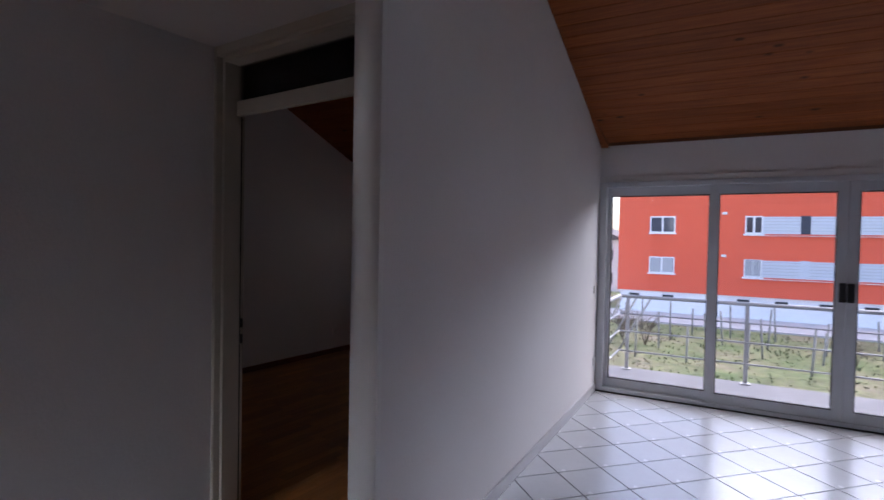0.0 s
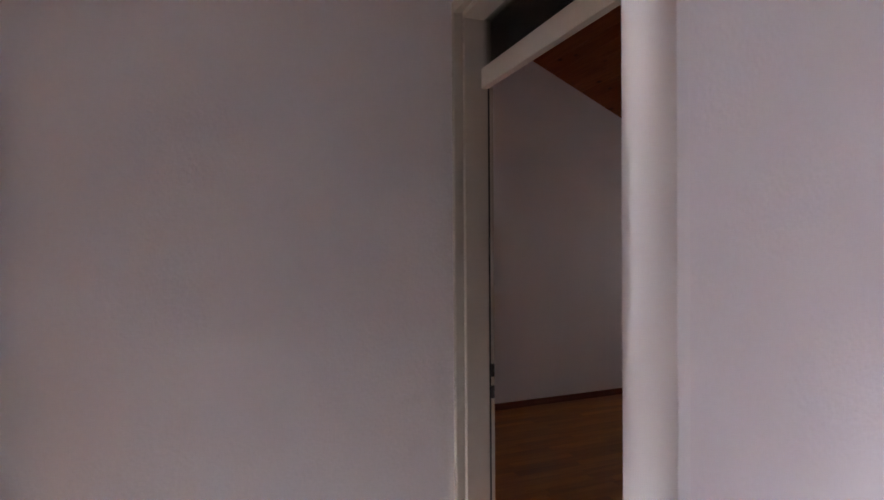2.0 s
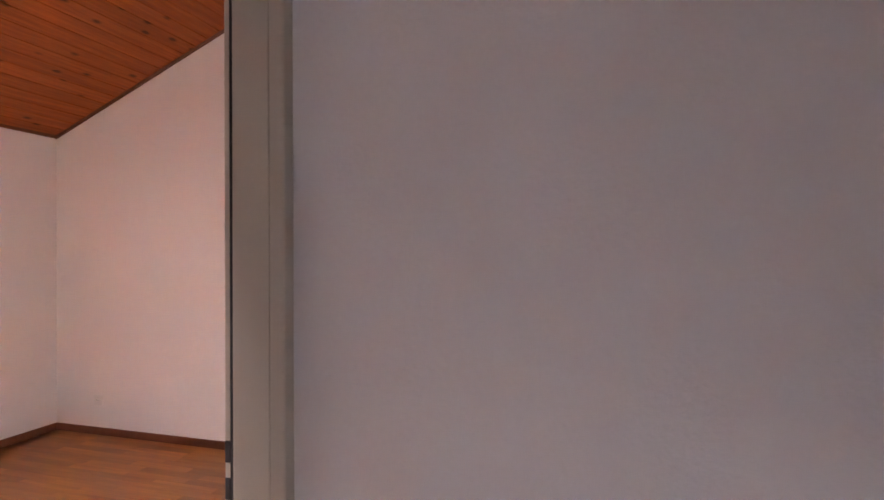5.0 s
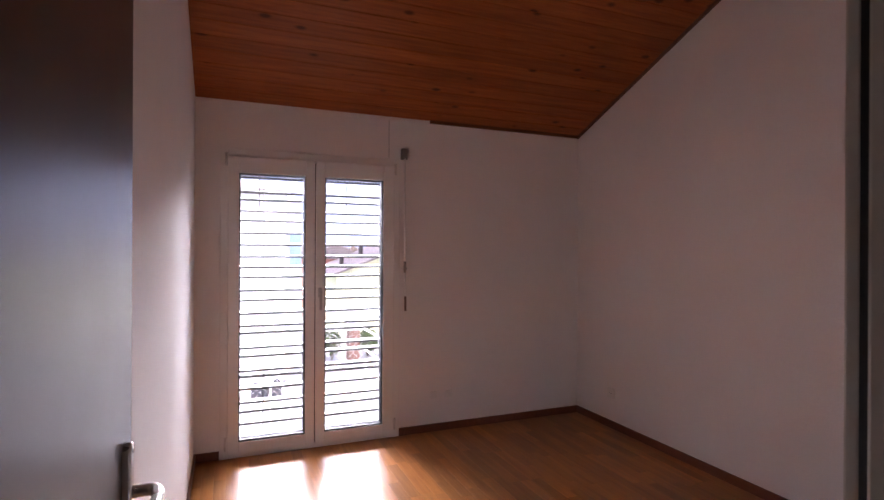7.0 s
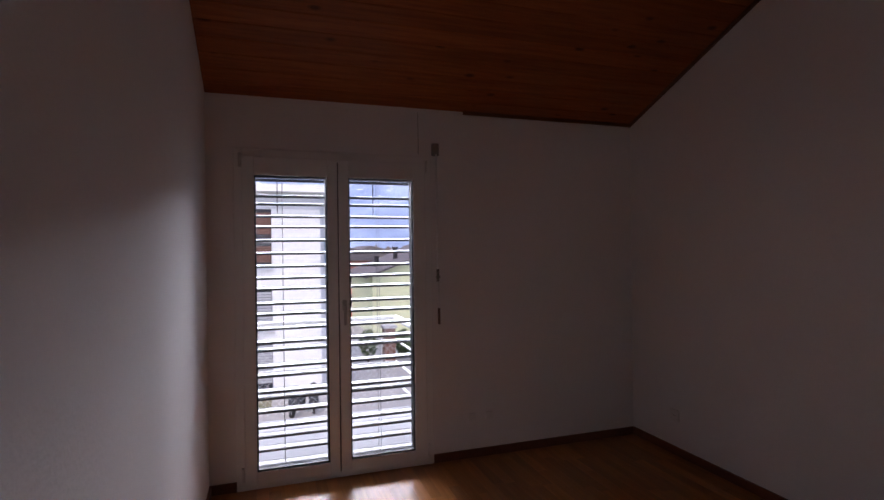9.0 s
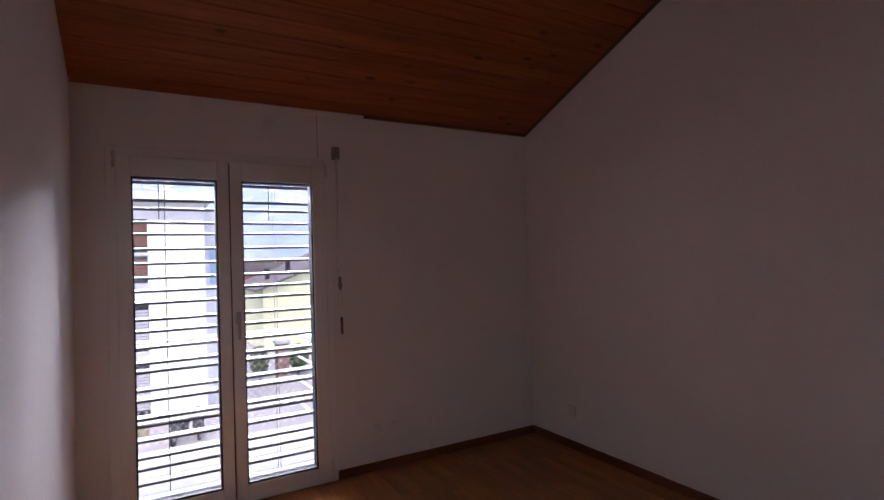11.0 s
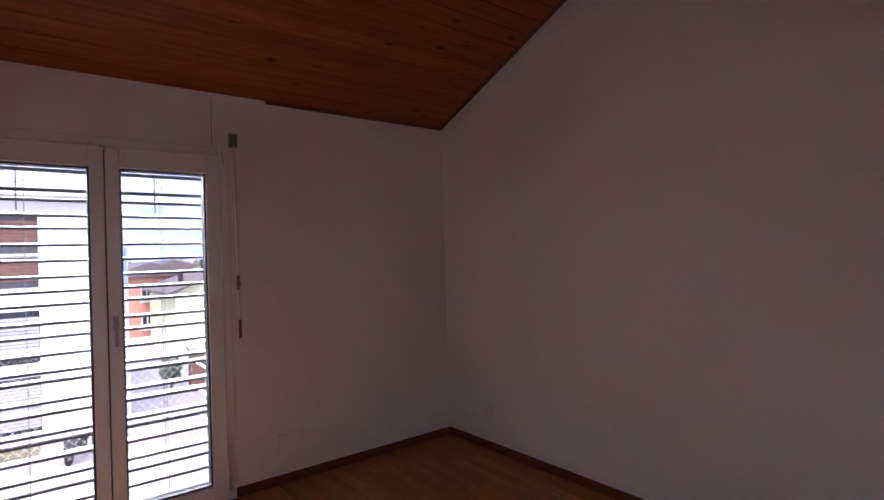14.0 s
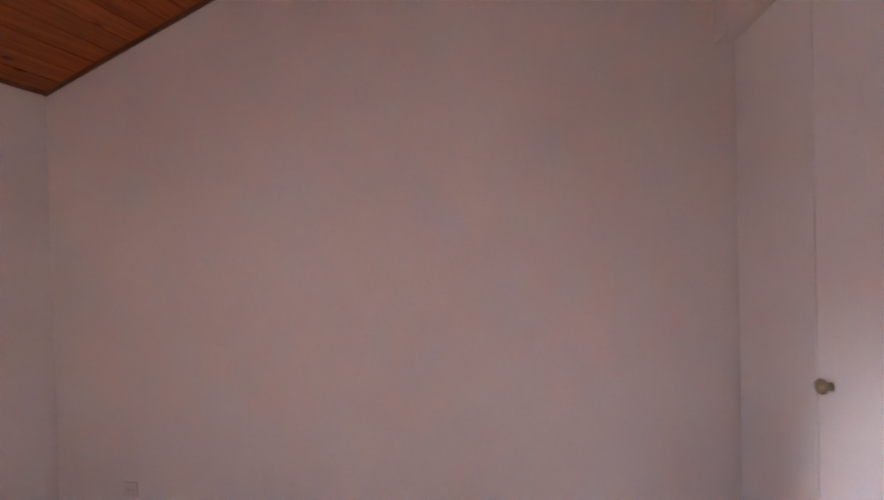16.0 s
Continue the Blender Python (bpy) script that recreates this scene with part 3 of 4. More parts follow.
# ---- bedroom balcony door ----
def balcony_door():
    y = EAVE_S
    w = thing("door_2", (0.06, y, 0), "white two-leaf glazed balcony door, closed", "balcony door", kind="structure")
    x0, x1, top = WIN
    fr = part("outer_frame", soft((x0, x0 + 0.05, y - 0.09, y + 0.012, 0, top), (x1 - 0.05, x1, y - 0.09, y + 0.012, 0, top), (x0 + 0.05, x1 - 0.05, y - 0.09, y + 0.012, top - 0.05, top),
              (x0 + 0.05, x1 - 0.05, y - 0.09, y + 0.010, 0.0, 0.03), r=0.004), PVC, w)

    def leaf(a, b, ga, gb):
        l = part("sash", soft((a, ga, y - 0.06, y + 0.026, 0.032, 2.0565), (gb, b, y - 0.06, y + 0.026, 0.032, 2.0565), (ga, gb, y - 0.06, y + 0.026, 0.032, 0.108), (ga, gb, y - 0.06, y + 0.026, 1.942, 2.0565), r=0.005), PVC, w)
        part("glazing_bead", boxes((ga, ga + 0.009, y - 0.055, y + 0.012, 0.108, 1.942), (gb - 0.009, gb, y - 0.055, y + 0.012, 0.108, 1.942), (ga + 0.009, gb - 0.009, y - 0.055, y + 0.012, 0.108, 0.119), (ga + 0.009, gb - 0.009, y - 0.055, y + 0.012, 1.933, 1.942)), GASKET, l, "black glazing gasket")
        p = part("pane", boxes((ga + 0.009, gb - 0.009, y - 0.03, y - 0.024, 0.119, 1.933)), GLASS, l, "clear glass pane")
        p.visible_shadow = False
        return l

    left = leaf(0.0635, 0.642, 0.128, 0.570)
    right = leaf(-0.527, 0.0565, -0.442, -0.008)
    part("rebate_gap", boxes((0.0565, 0.0635, y - 0.05, y + 0.012, 0.04, 2.04)), GASKET, w)
    h = part("handle_rosette", soft((0.012, 0.040, y + 0.026, y + 0.038, 1.08, 1.15), r=0.004), HANDLE_GREY, right, "grey-white plastic handle")
    part("handle_lever", soft((0.015, 0.037, y + 0.038, y + 0.064, 1.10, 1.12), (0.017, 0.035, y + 0.05, y + 0.066, 0.99, 1.119), r=0.004), HANDLE_GREY, right)
    for hx in (0.652, -0.537):
        for z in (0.06, 1.99):
            part("hinge", tube([(hx, y + 0.022, z), (hx, y + 0.022, z + 0.085)], 0.008, 12), PLASTIC, w, "white hinge barrel")
    part("stay", soft((-0.527, -0.521, y + 0.026, y + 0.032, 1.32, 1.55), r=0.001), PVC, right)
    return w


balcony_door()


def roller_crank():
    x, y = -0.603, EAVE_S
    c = thing("shutter_crank", (x, y, 0.95), "white crank rod of the outside blind hanging beside the balcony door", "blind crank")
    part("bracket", soft((x - 0.026, x + 0.022, y, y + 0.034, 2.112, 2.196), r=0.006), GREY_PLASTIC, c, "dark grey crank bracket")
    part("upper_rod", tube([(x - 0.004, y + 0.03, 2.12), (x - 0.006, y + 0.034, 1.26)], 0.0062, 10), WHITE_METAL, c)
    part("joint", tube([(x - 0.006, y + 0.034, 1.335), (x - 0.006, y + 0.034, 1.30), (x - 0.006, y + 0.034, 1.25)], 0.0095, 12), GREY_PLASTIC, c)
    part("clip", soft((x - 0.024, x - 0.002, y, y + 0.03, 1.272, 1.288), r=0.003), GREY_PLASTIC, c)
    part("lower_rod", tube([(x - 0.006, y + 0.038, 1.25), (x - 0.007, y + 0.045, 1.07)], 0.0075, 10), WHITE_METAL, c)
    part("grip", tube([(x - 0.007, y + 0.045, 1.07), (x - 0.008, y + 0.047, 0.96)], 0.0088, 12), BROWN_PLASTIC, c, "brown plastic grip")
    return c


roller_crank()


def socket(name, at, normal, label, wide=0.08):
    """A flush plate with a recessed round insert on a wall."""
    x, y, z = at
    s = thing(name, at, label, "socket" if "socket" in name else "switch")
    t, h = 0.009, wide / 2
    if normal == "x":
        part("plate", soft((x, x + t, y - h, y + h, z - h, z + h), r=0.003), PLASTIC, s)
        part("insert", lathe([(0.021, 0), (0.021, 0.0015), (0.018, 0.002)], (x + t, y, z), "x"), PLASTIC, s)
        for dy in (-0.009, 0.009):
            part("hole", lathe([(0.0027, 0), (0.0027, 0.001)], (x + t + 0.002, y + dy, z), "x", 10), GASKET, s)
    else:
        part("plate", soft((x - h, x + h, y, y + t, z - h, z + h), r=0.003), PLASTIC, s)
        part("insert", lathe([(0.021, -0.002), (0.021, 0.0), (0.018, 0.0)], (x, y + t + 0.002, z), "y"), PLASTIC, s)
    return s


socket("wall_socket", (XR, -3.90, 0.279), "x", "small white wall socket low on the side wall")
socket("wall_socket", (-0.86, EAVE_S, 0.285), "y", "white blank socket cover beside the balcony door", 0.055)
socket("wall_socket", (-0.99, EAVE_S, 0.285), "y", "white blank socket cover beside the balcony door", 0.055)
socket("wall_socket", (XR2, 3.9, 0.27), "x", "small white wall socket in the second room")
in_wing(socket("light_switch", (XW, 4.19, 1.0), "x", "white switch beside the glass front"))
in_wing(socket("wall_socket", (XW, 4.22, 0.30), "x", "white wall socket beside the glass front"))


# ---- outside blind of the bedroom ----
def venetian_blind():
    y = EAVE_S - 0.165
    b = thing("venetian_blind", (0.06, y, 0.0), "lowered aluminium outside blind with its slats tilted open", "venetian blind")
    x0, x1 = WIN[0] + 0.02, WIN[1] - 0.02
    prof = [(-0.040, -0.012), (-0.0385, -0.002), (-0.035, 0.002), (-0.030, 0.0), (-0.015, 0.003), (0.0, 0.004), (0.015, 0.003), (0.030, 0.0), (0.035, 0.002), (0.0385, -0.001), (0.040, -0.011)]
    bm = bmesh.new()
    tilt = radians(-4)
    ring = []
    for xx in (x0 + 0.01, x1 - 0.01):
        row = []
        for off in (0.0, -0.0016):
            pts = prof if off == 0.0 else prof[::-1]
            for py, pz in pts:
                yy, zz = py, pz + off
                row.append(bm.verts.new((xx, y + yy * math.cos(tilt) - zz * math.sin(tilt), yy * math.sin(tilt) + zz * math.cos(tilt))))
        ring.append(row)
    a, c = ring
    for j in range(len(a)):
        bm.faces.new((a[j], c[j], c[(j + 1) % len(a)], a[(j + 1) % len(a)]))
    bm.faces.new(a)
    bm.faces.new(c[::-1])
    bm.faces.ensure_lookup_table()
    # the lip towards the room has its shade painted in
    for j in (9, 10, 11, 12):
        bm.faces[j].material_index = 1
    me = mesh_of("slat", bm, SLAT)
    me.materials.append(SLAT_LIP_SHADE)
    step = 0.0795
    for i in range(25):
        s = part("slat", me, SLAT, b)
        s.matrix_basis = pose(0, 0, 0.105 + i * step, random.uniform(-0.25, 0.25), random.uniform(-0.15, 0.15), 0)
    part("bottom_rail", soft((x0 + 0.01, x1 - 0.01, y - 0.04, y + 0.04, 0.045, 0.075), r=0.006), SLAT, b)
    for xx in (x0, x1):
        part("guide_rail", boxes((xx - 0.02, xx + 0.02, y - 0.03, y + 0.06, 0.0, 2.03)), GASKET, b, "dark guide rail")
    part("head_rail", soft((x0, x1, y - 0.05, y + 0.06, 2.03, 2.104), r=0.004), DARK_STEEL, b, "dark head rail")
    for xx in (0.40, -0.235):
        part("ladder_cord", tube([(xx, y + 0.04, 0.07), (xx, y + 0.04, 2.1)], 0.0016, 6), CORD, b)
        part("ladder_cord", tube([(xx, y - 0.04, 0.07), (xx, y - 0.04, 2.1)], 0.0016, 6), CORD, b)
        part("lift_tape", soft((xx + 0.028, xx + 0.034, y - 0.002, y + 0.002, 1.72, 2.1), r=0.0008), GASKET, b)
    return b


venetian_blind()


# ---- second room's window ----
def room_window():
    y = EAVE_N
    w = thing("window_2", (-1.05, y, SILL), "white framed window of the second room", "window", kind="structure")
    part("frame", soft((RW[0], RW[0] + 0.07, y + 0.02, y + 0.09, SILL, RW[2]), (RW[1] - 0.07, RW[1], y + 0.02, y + 0.09, SILL, RW[2]), (RW[0] + 0.07, RW[1] - 0.07, y + 0.02, y + 0.09, RW[2] - 0.07, RW[2]),
         (RW[0] + 0.07, RW[1] - 0.07, y + 0.02, y + 0.09, SILL, SILL + 0.07), r=0.004), PVC, w)
    # added out of view: a sheet over the opening that diffuses the incoming light
    part("curtain", boxes((RW[0] + 0.01, RW[1] - 0.01, y + 0.012, y + 0.014, SILL + 0.01, RW[2] - 0.01)), LIGHT_DIFFUSER, w, "unseen grey cloth added to soften and dim the daylight")
    p = part("pane", boxes((RW[0] + 0.07, RW[1] - 0.07, y + 0.05, y + 0.056, SILL + 0.07, RW[2] - 0.07)), GLASS, w)
    p.visible_shadow = False


room_window()


# ---- sliding glass front of the living room ----
def glass_front():
    y, (x0, x1, top) = EAVE_N, GLZ
    w = thing("window_1", ((x0 + x1) / 2, y, 0), "grey aluminium sliding glass front with four tall panes", "sliding door", kind="structure")
    part("outer_frame", soft((x0, x0 + 0.065, y - 0.02, y + 0.13, 0.0, top), (x1 - 0.065, x1, y - 0.02, y + 0.13, 0.0, top), (x0 + 0.065, x1 - 0.065, y - 0.02, y + 0.13, top - 0.05, top), r=0.004), ALU, w)
    part("sill_track", soft((x0 + 0.065, x1 - 0.065, y - 0.03, y + 0.13, 0.0, 0.045), r=0.004), ALU, w)
    part("floor_joint", boxes((x0, x1, y - 0.036, y - 0.03, -0.003, 0.012)), GASKET, w, "black joint along the floor")
    part("head_trim", soft((x0, x1, y - 0.012, y, top, top + 0.05), r=0.003), PVC, w)
    # sash spans and their glass: fixed outer leaves sit behind the sliding middle ones
    for a, b, ga, gb, yy in ((0.90, 1.805, 0.933, 1.785, 0.06), (1.785, 2.782, 1.864, 2.712, 0.012), (2.786, 3.788, 2.856, 3.708, 0.012), (3.765, 4.73, 3.788, 4.648, 0.06)):
        s = part("sash", soft((a, ga, y + yy - 0.02, y + yy + 0.028, 0.046, top - 0.05), (gb, b, y + yy - 0.02, y + yy + 0.028, 0.046, top - 0.05),
                 (ga, gb, y + yy - 0.02, y + yy + 0.028, 0.046, 0.125), (ga, gb, y + yy - 0.02, y + yy + 0.028, 1.905, top - 0.05), r=0.003), ALU, w)
        part("gasket", boxes((ga, ga + 0.007, y + yy - 0.012, y + yy + 0.02, 0.125, 1.905), (gb - 0.007, gb, y + yy - 0.012, y + yy + 0.02, 0.125, 1.905), (ga + 0.007, gb - 0.007, y + yy - 0.012, y + yy + 0.02, 0.125, 0.134), (ga + 0.007, gb - 0.007, y + yy - 0.012, y + yy + 0.02, 1.896, 1.905)), GASKET, s, "black glazing gasket")
        p = part("pane", boxes((ga + 0.007, gb - 0.007, y + yy + 0.002, y + yy + 0.008, 0.134, 1.896)), GLASS, s, "clear glass pane")
        p.visible_shadow = False
    part("pull_handle", soft((2.734, 2.780, y - 0.042, y - 0.008, 1.01, 1.165), (2.788, 2.834, y - 0.042, y - 0.008, 1.01, 1.165), r=0.008), GASKET, w, "black plastic pull handle")
    return in_wing(w)


glass_front()


# ---- balconies ----
in_wing(structure("balcony_north", boxes((0.2, 7.0, 4.6, 5.69, -0.3, -0.05)), SLAB, "pale concrete balcony slab"))
structure("balcony_south", boxes((-1.25, 6.0, -5.95, -4.65, -0.3, -0.08)), SLAB, "pale concrete balcony slab")


def railing(name, x0, x1, y, y_wall, heights, floor, posts, mat, ends, label, top=0.021):
    r = thing(name, ((x0 + x1) / 2, y, floor), label, "railing")
    for i, z in enumerate(heights):
        rad = top if i == 0 else 0.0095
        part("rail", tube([(x0, y, z), (x1, y, z)], rad, 12), mat, r)
        for e in ends:
            part("end_rail", tube([(e, y, z), (e, y_wall, z)], rad, 12), mat, r)
    for p in posts:
        part("post", soft((p - 0.02, p + 0.02, y - 0.006, y + 0.006, floor, heights[0]), r=0.002), mat, r)
        part("foot", soft((p - 0.05, p + 0.05, y - 0.05, y + 0.05, floor, floor + 0.012), r=0.002), mat, r)
    return r


in_wing(railing("balcony_railing", 0.82, 7.0, 5.60, 4.62, (0.818, 0.61, 0.40, 0.167), -0.05, (0.915, 2.14, 3.365, 4.59, 5.815), GALV, (0.82,), "galvanised steel balcony railing with round rails"))
south_rail = railing("balcony_railing", -0.68, 6.0, -5.86, -4.66, (0.812, 0.60, 0.39, 0.195), -0.08, (0.75, 2.3), RAIL_METAL, (-0.68,), "white tubular balcony railing with round rails and a wire net", 0.029)


def wire_net():
    """Thin diagonal wires tied to the railing."""
    verts, faces, r, low, high, y = [], [], 0.0008, 0.0, 0.80, -5.815
    for k in range(-14, 40):
        for lean in (1, -1):
            a = -0.66 + k * 0.064 if lean > 0 else -0.66 + k * 0.064 + (high - low)
            b = a + lean * (high - low)
            p, q = Vector((a, y, low)), Vector((b, y, high))
            if max(a, b) < -0.66 or min(a, b) > 2.2:
                continue
            if p.x < -0.66 or q.x < -0.66:
                f = (-0.66 - p.x) / (q.x - p.x)
                m = p.lerp(q, f)
                p, q = (m, q) if p.x < -0.66 else (p, m)
            n = len(verts)
            side = Vector((-lean * 0.7071, 0, 0.7071)) * r
            for e in (p, q):
                verts += [tuple(e + side), tuple(e + Vector((0, r, 0))), tuple(e - side), tuple(e - Vector((0, r, 0)))]
            faces += [(n + c, n + (c + 1) % 4, n + 4 + (c + 1) % 4, n + 4 + c) for c in range(4)]
    me = bpy.data.meshes.new("wire_net")
    me.from_pydata(verts, [], faces)
    me.materials.append(WHITE_METAL)
    tagged(part("wire_net", me, WHITE_METAL, south_rail, "thin diamond wire net"), kind="stuff")


wire_net()


# ---- ground and distance ----
GROUND = -5.0
NORTH = -3.7


def ground_height(y):
    """The plot rises to the north."""
    return GROUND + (NORTH - GROUND) * min(1.0, max(0.0, (y - 6.0) / 18.0))


def ground_sheet():
    bm = bmesh.new()
    ys = [-4000, -6] + [6 + 1.5 * k for k in range(13)] + [60, 2500]
    rows = [[bm.verts.new((x, y, ground_height(y))) for x in (-2500, 2500)] for y in ys]
    for a, b in zip(rows, rows[1:]):
        bm.faces.new((a[0], a[1], b[1], b[0]))
    return structure("ground", bm, GRASS, "rough winter grass and bare soil")


ground_sheet()
structure("road", boxes((-60, 60, -25.45, -6.5, GROUND, GROUND + 0.03)), ASPHALT, "pale grey asphalt yard and road")
structure("road_far", boxes((-14, -1.9, -60, -25.46, GROUND, GROUND + 0.02)), ASPHALT, "grey asphalt lane between the houses")
in_wing(structure("pavement", boxes((-30, 40, 35.0, 40.2, NORTH - 0.3, NORTH + 0.1)), CONCRETE, "pale paved strip along the apartment block"))
structure("lawn", boxes((0.35, 14, -25.4, -23.6, GROUND, GROUND + 0.06)), GRASS, "narrow strip of lawn")


def mountains():
    bm = bmesh.new()
    cols, rows = 150, 16
    grid = []
    for i in range(cols + 1):
        x = -3600 + 6400 * i / cols
        ridge = 560 + 190 * noise.fractal(Vector((x / 900, 3.1, 0)), 1.0, 2.0, 5) + 60 * noise.noise(Vector((x / 260, 1.7, 0)))
        ridge *= 1.0 + 0.35 * math.exp(-((x + 1100) / 700) ** 2)
        line = []
        for j in range(rows + 1):
            f = j / rows
            y = -2100 - 1500 * f
            z = -8 + ridge * (f ** 0.8) + 45 * f * noise.fractal(Vector((x / 240, y / 240, 0)), 1.0, 2.0, 4)
            line.append(bm.verts.new((x, y, z)))
        grid.append(line)
    for i in range(cols):
        for j in range(rows):
            bm.faces.new((grid[i][j], grid[i + 1][j], grid[i + 1][j + 1], grid[i][j + 1])).smooth = True
    return structure("backdrop_mountains", bm, MOUNTAIN, "distant mountains with snow patches, the haze painted in as blue")


mountains()


def far_woods():
    bm = bmesh.new()
    for i in range(900):
        x, y = random.uniform(-420, 260), random.uniform(-560, -260)
        h, r = random.uniform(5, 11), random.uniform(2.0, 4.0)
        base = [bm.verts.new((x + r * random.uniform(0.6, 1.1) * math.cos(k * math.tau / 6), y + r * math.sin(k * math.tau / 6), GROUND + h * 0.2)) for k in range(6)]
        mid = [bm.verts.new((x + r * random.uniform(0.6, 1.2) * math.cos(k * math.tau / 6), y + r * math.sin(k * math.tau / 6), GROUND + h * random.uniform(0.55, 0.75))) for k in range(6)]
        tip = bm.verts.new((x, y, GROUND + h))
        for k in range(6):
            bm.faces.new((base[k], base[(k + 1) % 6], mid[(k + 1) % 6], mid[k]))
            bm.faces.new((mid[k], mid[(k + 1) % 6], tip))
    return solid("far_woods", bm, TWIG, "leafless brown woodland at the foot of the mountains", "woods", "stuff")


far_woods()


# ---- houses ----
def casement(parent, x0, x1, z0, z1, y, out, mullion=True):
    """A recessed white-framed window in a wall that faces out along y."""
    def yb(a, b):
        return (min(y + out * a, y + out * b), max(y + out * a, y + out * b))
    w = part("window", boxes((x0, x0 + 0.09, *yb(-0.02, 0.05), z0, z1), (x1 - 0.09, x1, *yb(-0.02, 0.05), z0, z1), (x0 + 0.09, x1 - 0.09, *yb(-0.02, 0.05), z1 - 0.09, z1), (x0 + 0.09, x1 - 0.09, *yb(-0.02, 0.05), z0, z0 + 0.09),
             *([((x0 + x1) / 2 - 0.06, (x0 + x1) / 2 + 0.06, *yb(-0.02, 0.045), z0 + 0.09, z1 - 0.09)] if mullion else [])), WHITE_METAL, parent)
    part("window_pane", boxes((x0 + 0.05, x1 - 0.05, *yb(-0.03, 0.012), z0 + 0.05, z1 - 0.05)), WINDOW_DARK, w)
    part("sill", boxes((x0 - 0.1, x1 + 0.1, *yb(0.0, 0.14), z0 - 0.09, z0 - 0.005)), WHITE_METAL, w)
    return w


def apartment_block():
    y = 40.0
    b = thing("apartment_block", (9, y, NORTH), "orange-red rendered apartment block with white bands and plinth", "apartment block")
    part("wall", boxes((-5.5, 26, y, y + 12, -2.1, 9.0)), RENDER_ORANGE, b)
    part("plinth", boxes((-5.3, 25.8, y + 0.12, y + 11.8, NORTH, -2.1)), RENDER_WHITE, b)
    part("roof", boxes((-6.2, 26.7, y - 0.8, y + 12.8, 9.0, 9.35)), ROOF_TILE, b)
    for z0, z1 in ((2.14, 3.33), (-0.76, 0.42), (5.05, 6.24)):
        casement(b, -3.32, -1.62, z0, z1, y, -1)
        band = part("metal_band", boxes((3.72, 5.8, y - 0.06, y + 0.02, z0, z1 - 0.05), (6.34, 11.6, y - 0.06, y + 0.02, z0, z1 - 0.05), (13.4, 20, y - 0.06, y + 0.02, z0, z1 - 0.05)), PANEL_GREY, b, "pale grey corrugated metal band")
        part("panel_joint", boxes(*[(3.74, 5.78, y - 0.075, y - 0.058, z0 + k * 0.2, z0 + k * 0.2 + 0.03) for k in range(1, 6)], *[(6.36, 11.58, y - 0.075, y - 0.058, z0 + k * 0.2, z0 + k * 0.2 + 0.03) for k in range(1, 6)]), SHUTTER_GREY, band)
        casement(b, 2.68, 3.72, z0, z1, y, -1)
        casement(b, 11.7, 13.3, z0, z1, y, -1)
        if z0 > 0:
            part("window_pane", boxes((5.8, 6.34, y - 0.03, y + 0.01, z0, z1)), WINDOW_DARK, b)
        else:
            part("curtain", boxes((-3.2, -1.74, y - 0.016, y - 0.012, z0 + 0.1, z1 - 0.1)), SHUTTER_GREY, b, "pale curtains behind the panes")
            part("roller_shutter", boxes(*[(2.75, 3.66, y - 0.075, y - 0.05, z0 + 0.08 + k * 0.1, z0 + 0.165 + k * 0.1) for k in range(11)]), SHUTTER_GREY, b)
            part("window_pane", boxes((5.8, 6.34, y - 0.03, y + 0.01, z0, z1)), PANEL_GREY, b)
        part("band_sill", boxes((2.62, 20, y - 0.16, y, z0 - 0.13, z0 - 0.1)), WHITE_METAL, b)
        part("wall_lamp", soft((1.3, 1.62, y - 0.12, y, z1 + 0.1, z1 + 0.28), r=0.03), WHITE_METAL, b)
    for x in (-4.3, -2.0, 2.7, 4.9, 7.3, 9.6, 12.0):
        part("cellar_window", boxes((x - 0.36, x + 0.36, y + 0.06, y + 0.13, -2.62, -2.32)), WINDOW_DARK, b)
        part("cellar_sill", boxes((x - 0.42, x + 0.42, y + 0.02, y + 0.13, -2.68, -2.63)), WHITE_METAL, b)
    b.matrix_basis = WING @ Matrix.Translation((9.18, y, NORTH))
    return b


apartment_block()


def pale_house(x0, x1, y0, y1, top, wall, label):
    low = ground_height(y0)
    b = thing("house", ((x0 + x1) / 2, (y0 + y1) / 2, low), label, "house")
    part("wall", boxes((x0, x1, y0, y1, low, top)), wall, b)
    bm = bmesh.new()
    xm, e = (x0 + x1) / 2, 0.5
    v = [bm.verts.new(p) for p in ((x0 - e, y0 - e, top), (x1 + e, y0 - e, top), (x1 + e, y1 + e, top), (x0 - e, y1 + e, top), (xm, y0 - e, top + (x1 - x0) * 0.22), (xm, y1 + e, top + (x1 - x0) * 0.22))]
    for f in ((0, 1, 4), (3, 5, 2), (0, 4, 5, 3), (1, 2, 5, 4), (0, 3, 2, 1)):
        bm.faces.new([v[i] for i in f])
    part("roof", bm, ROOF_TILE, b)
    return b


hse = pale_house(-16, -7.6, 55, 66, 1.6, RENDER_WHITE, "white house with a brown roof beyond the apartment block")
for zz in (-3.0, -0.6):
    casement(hse, -9.6, -8.4, zz, zz + 1.3, 55, -1)
in_wing(hse)


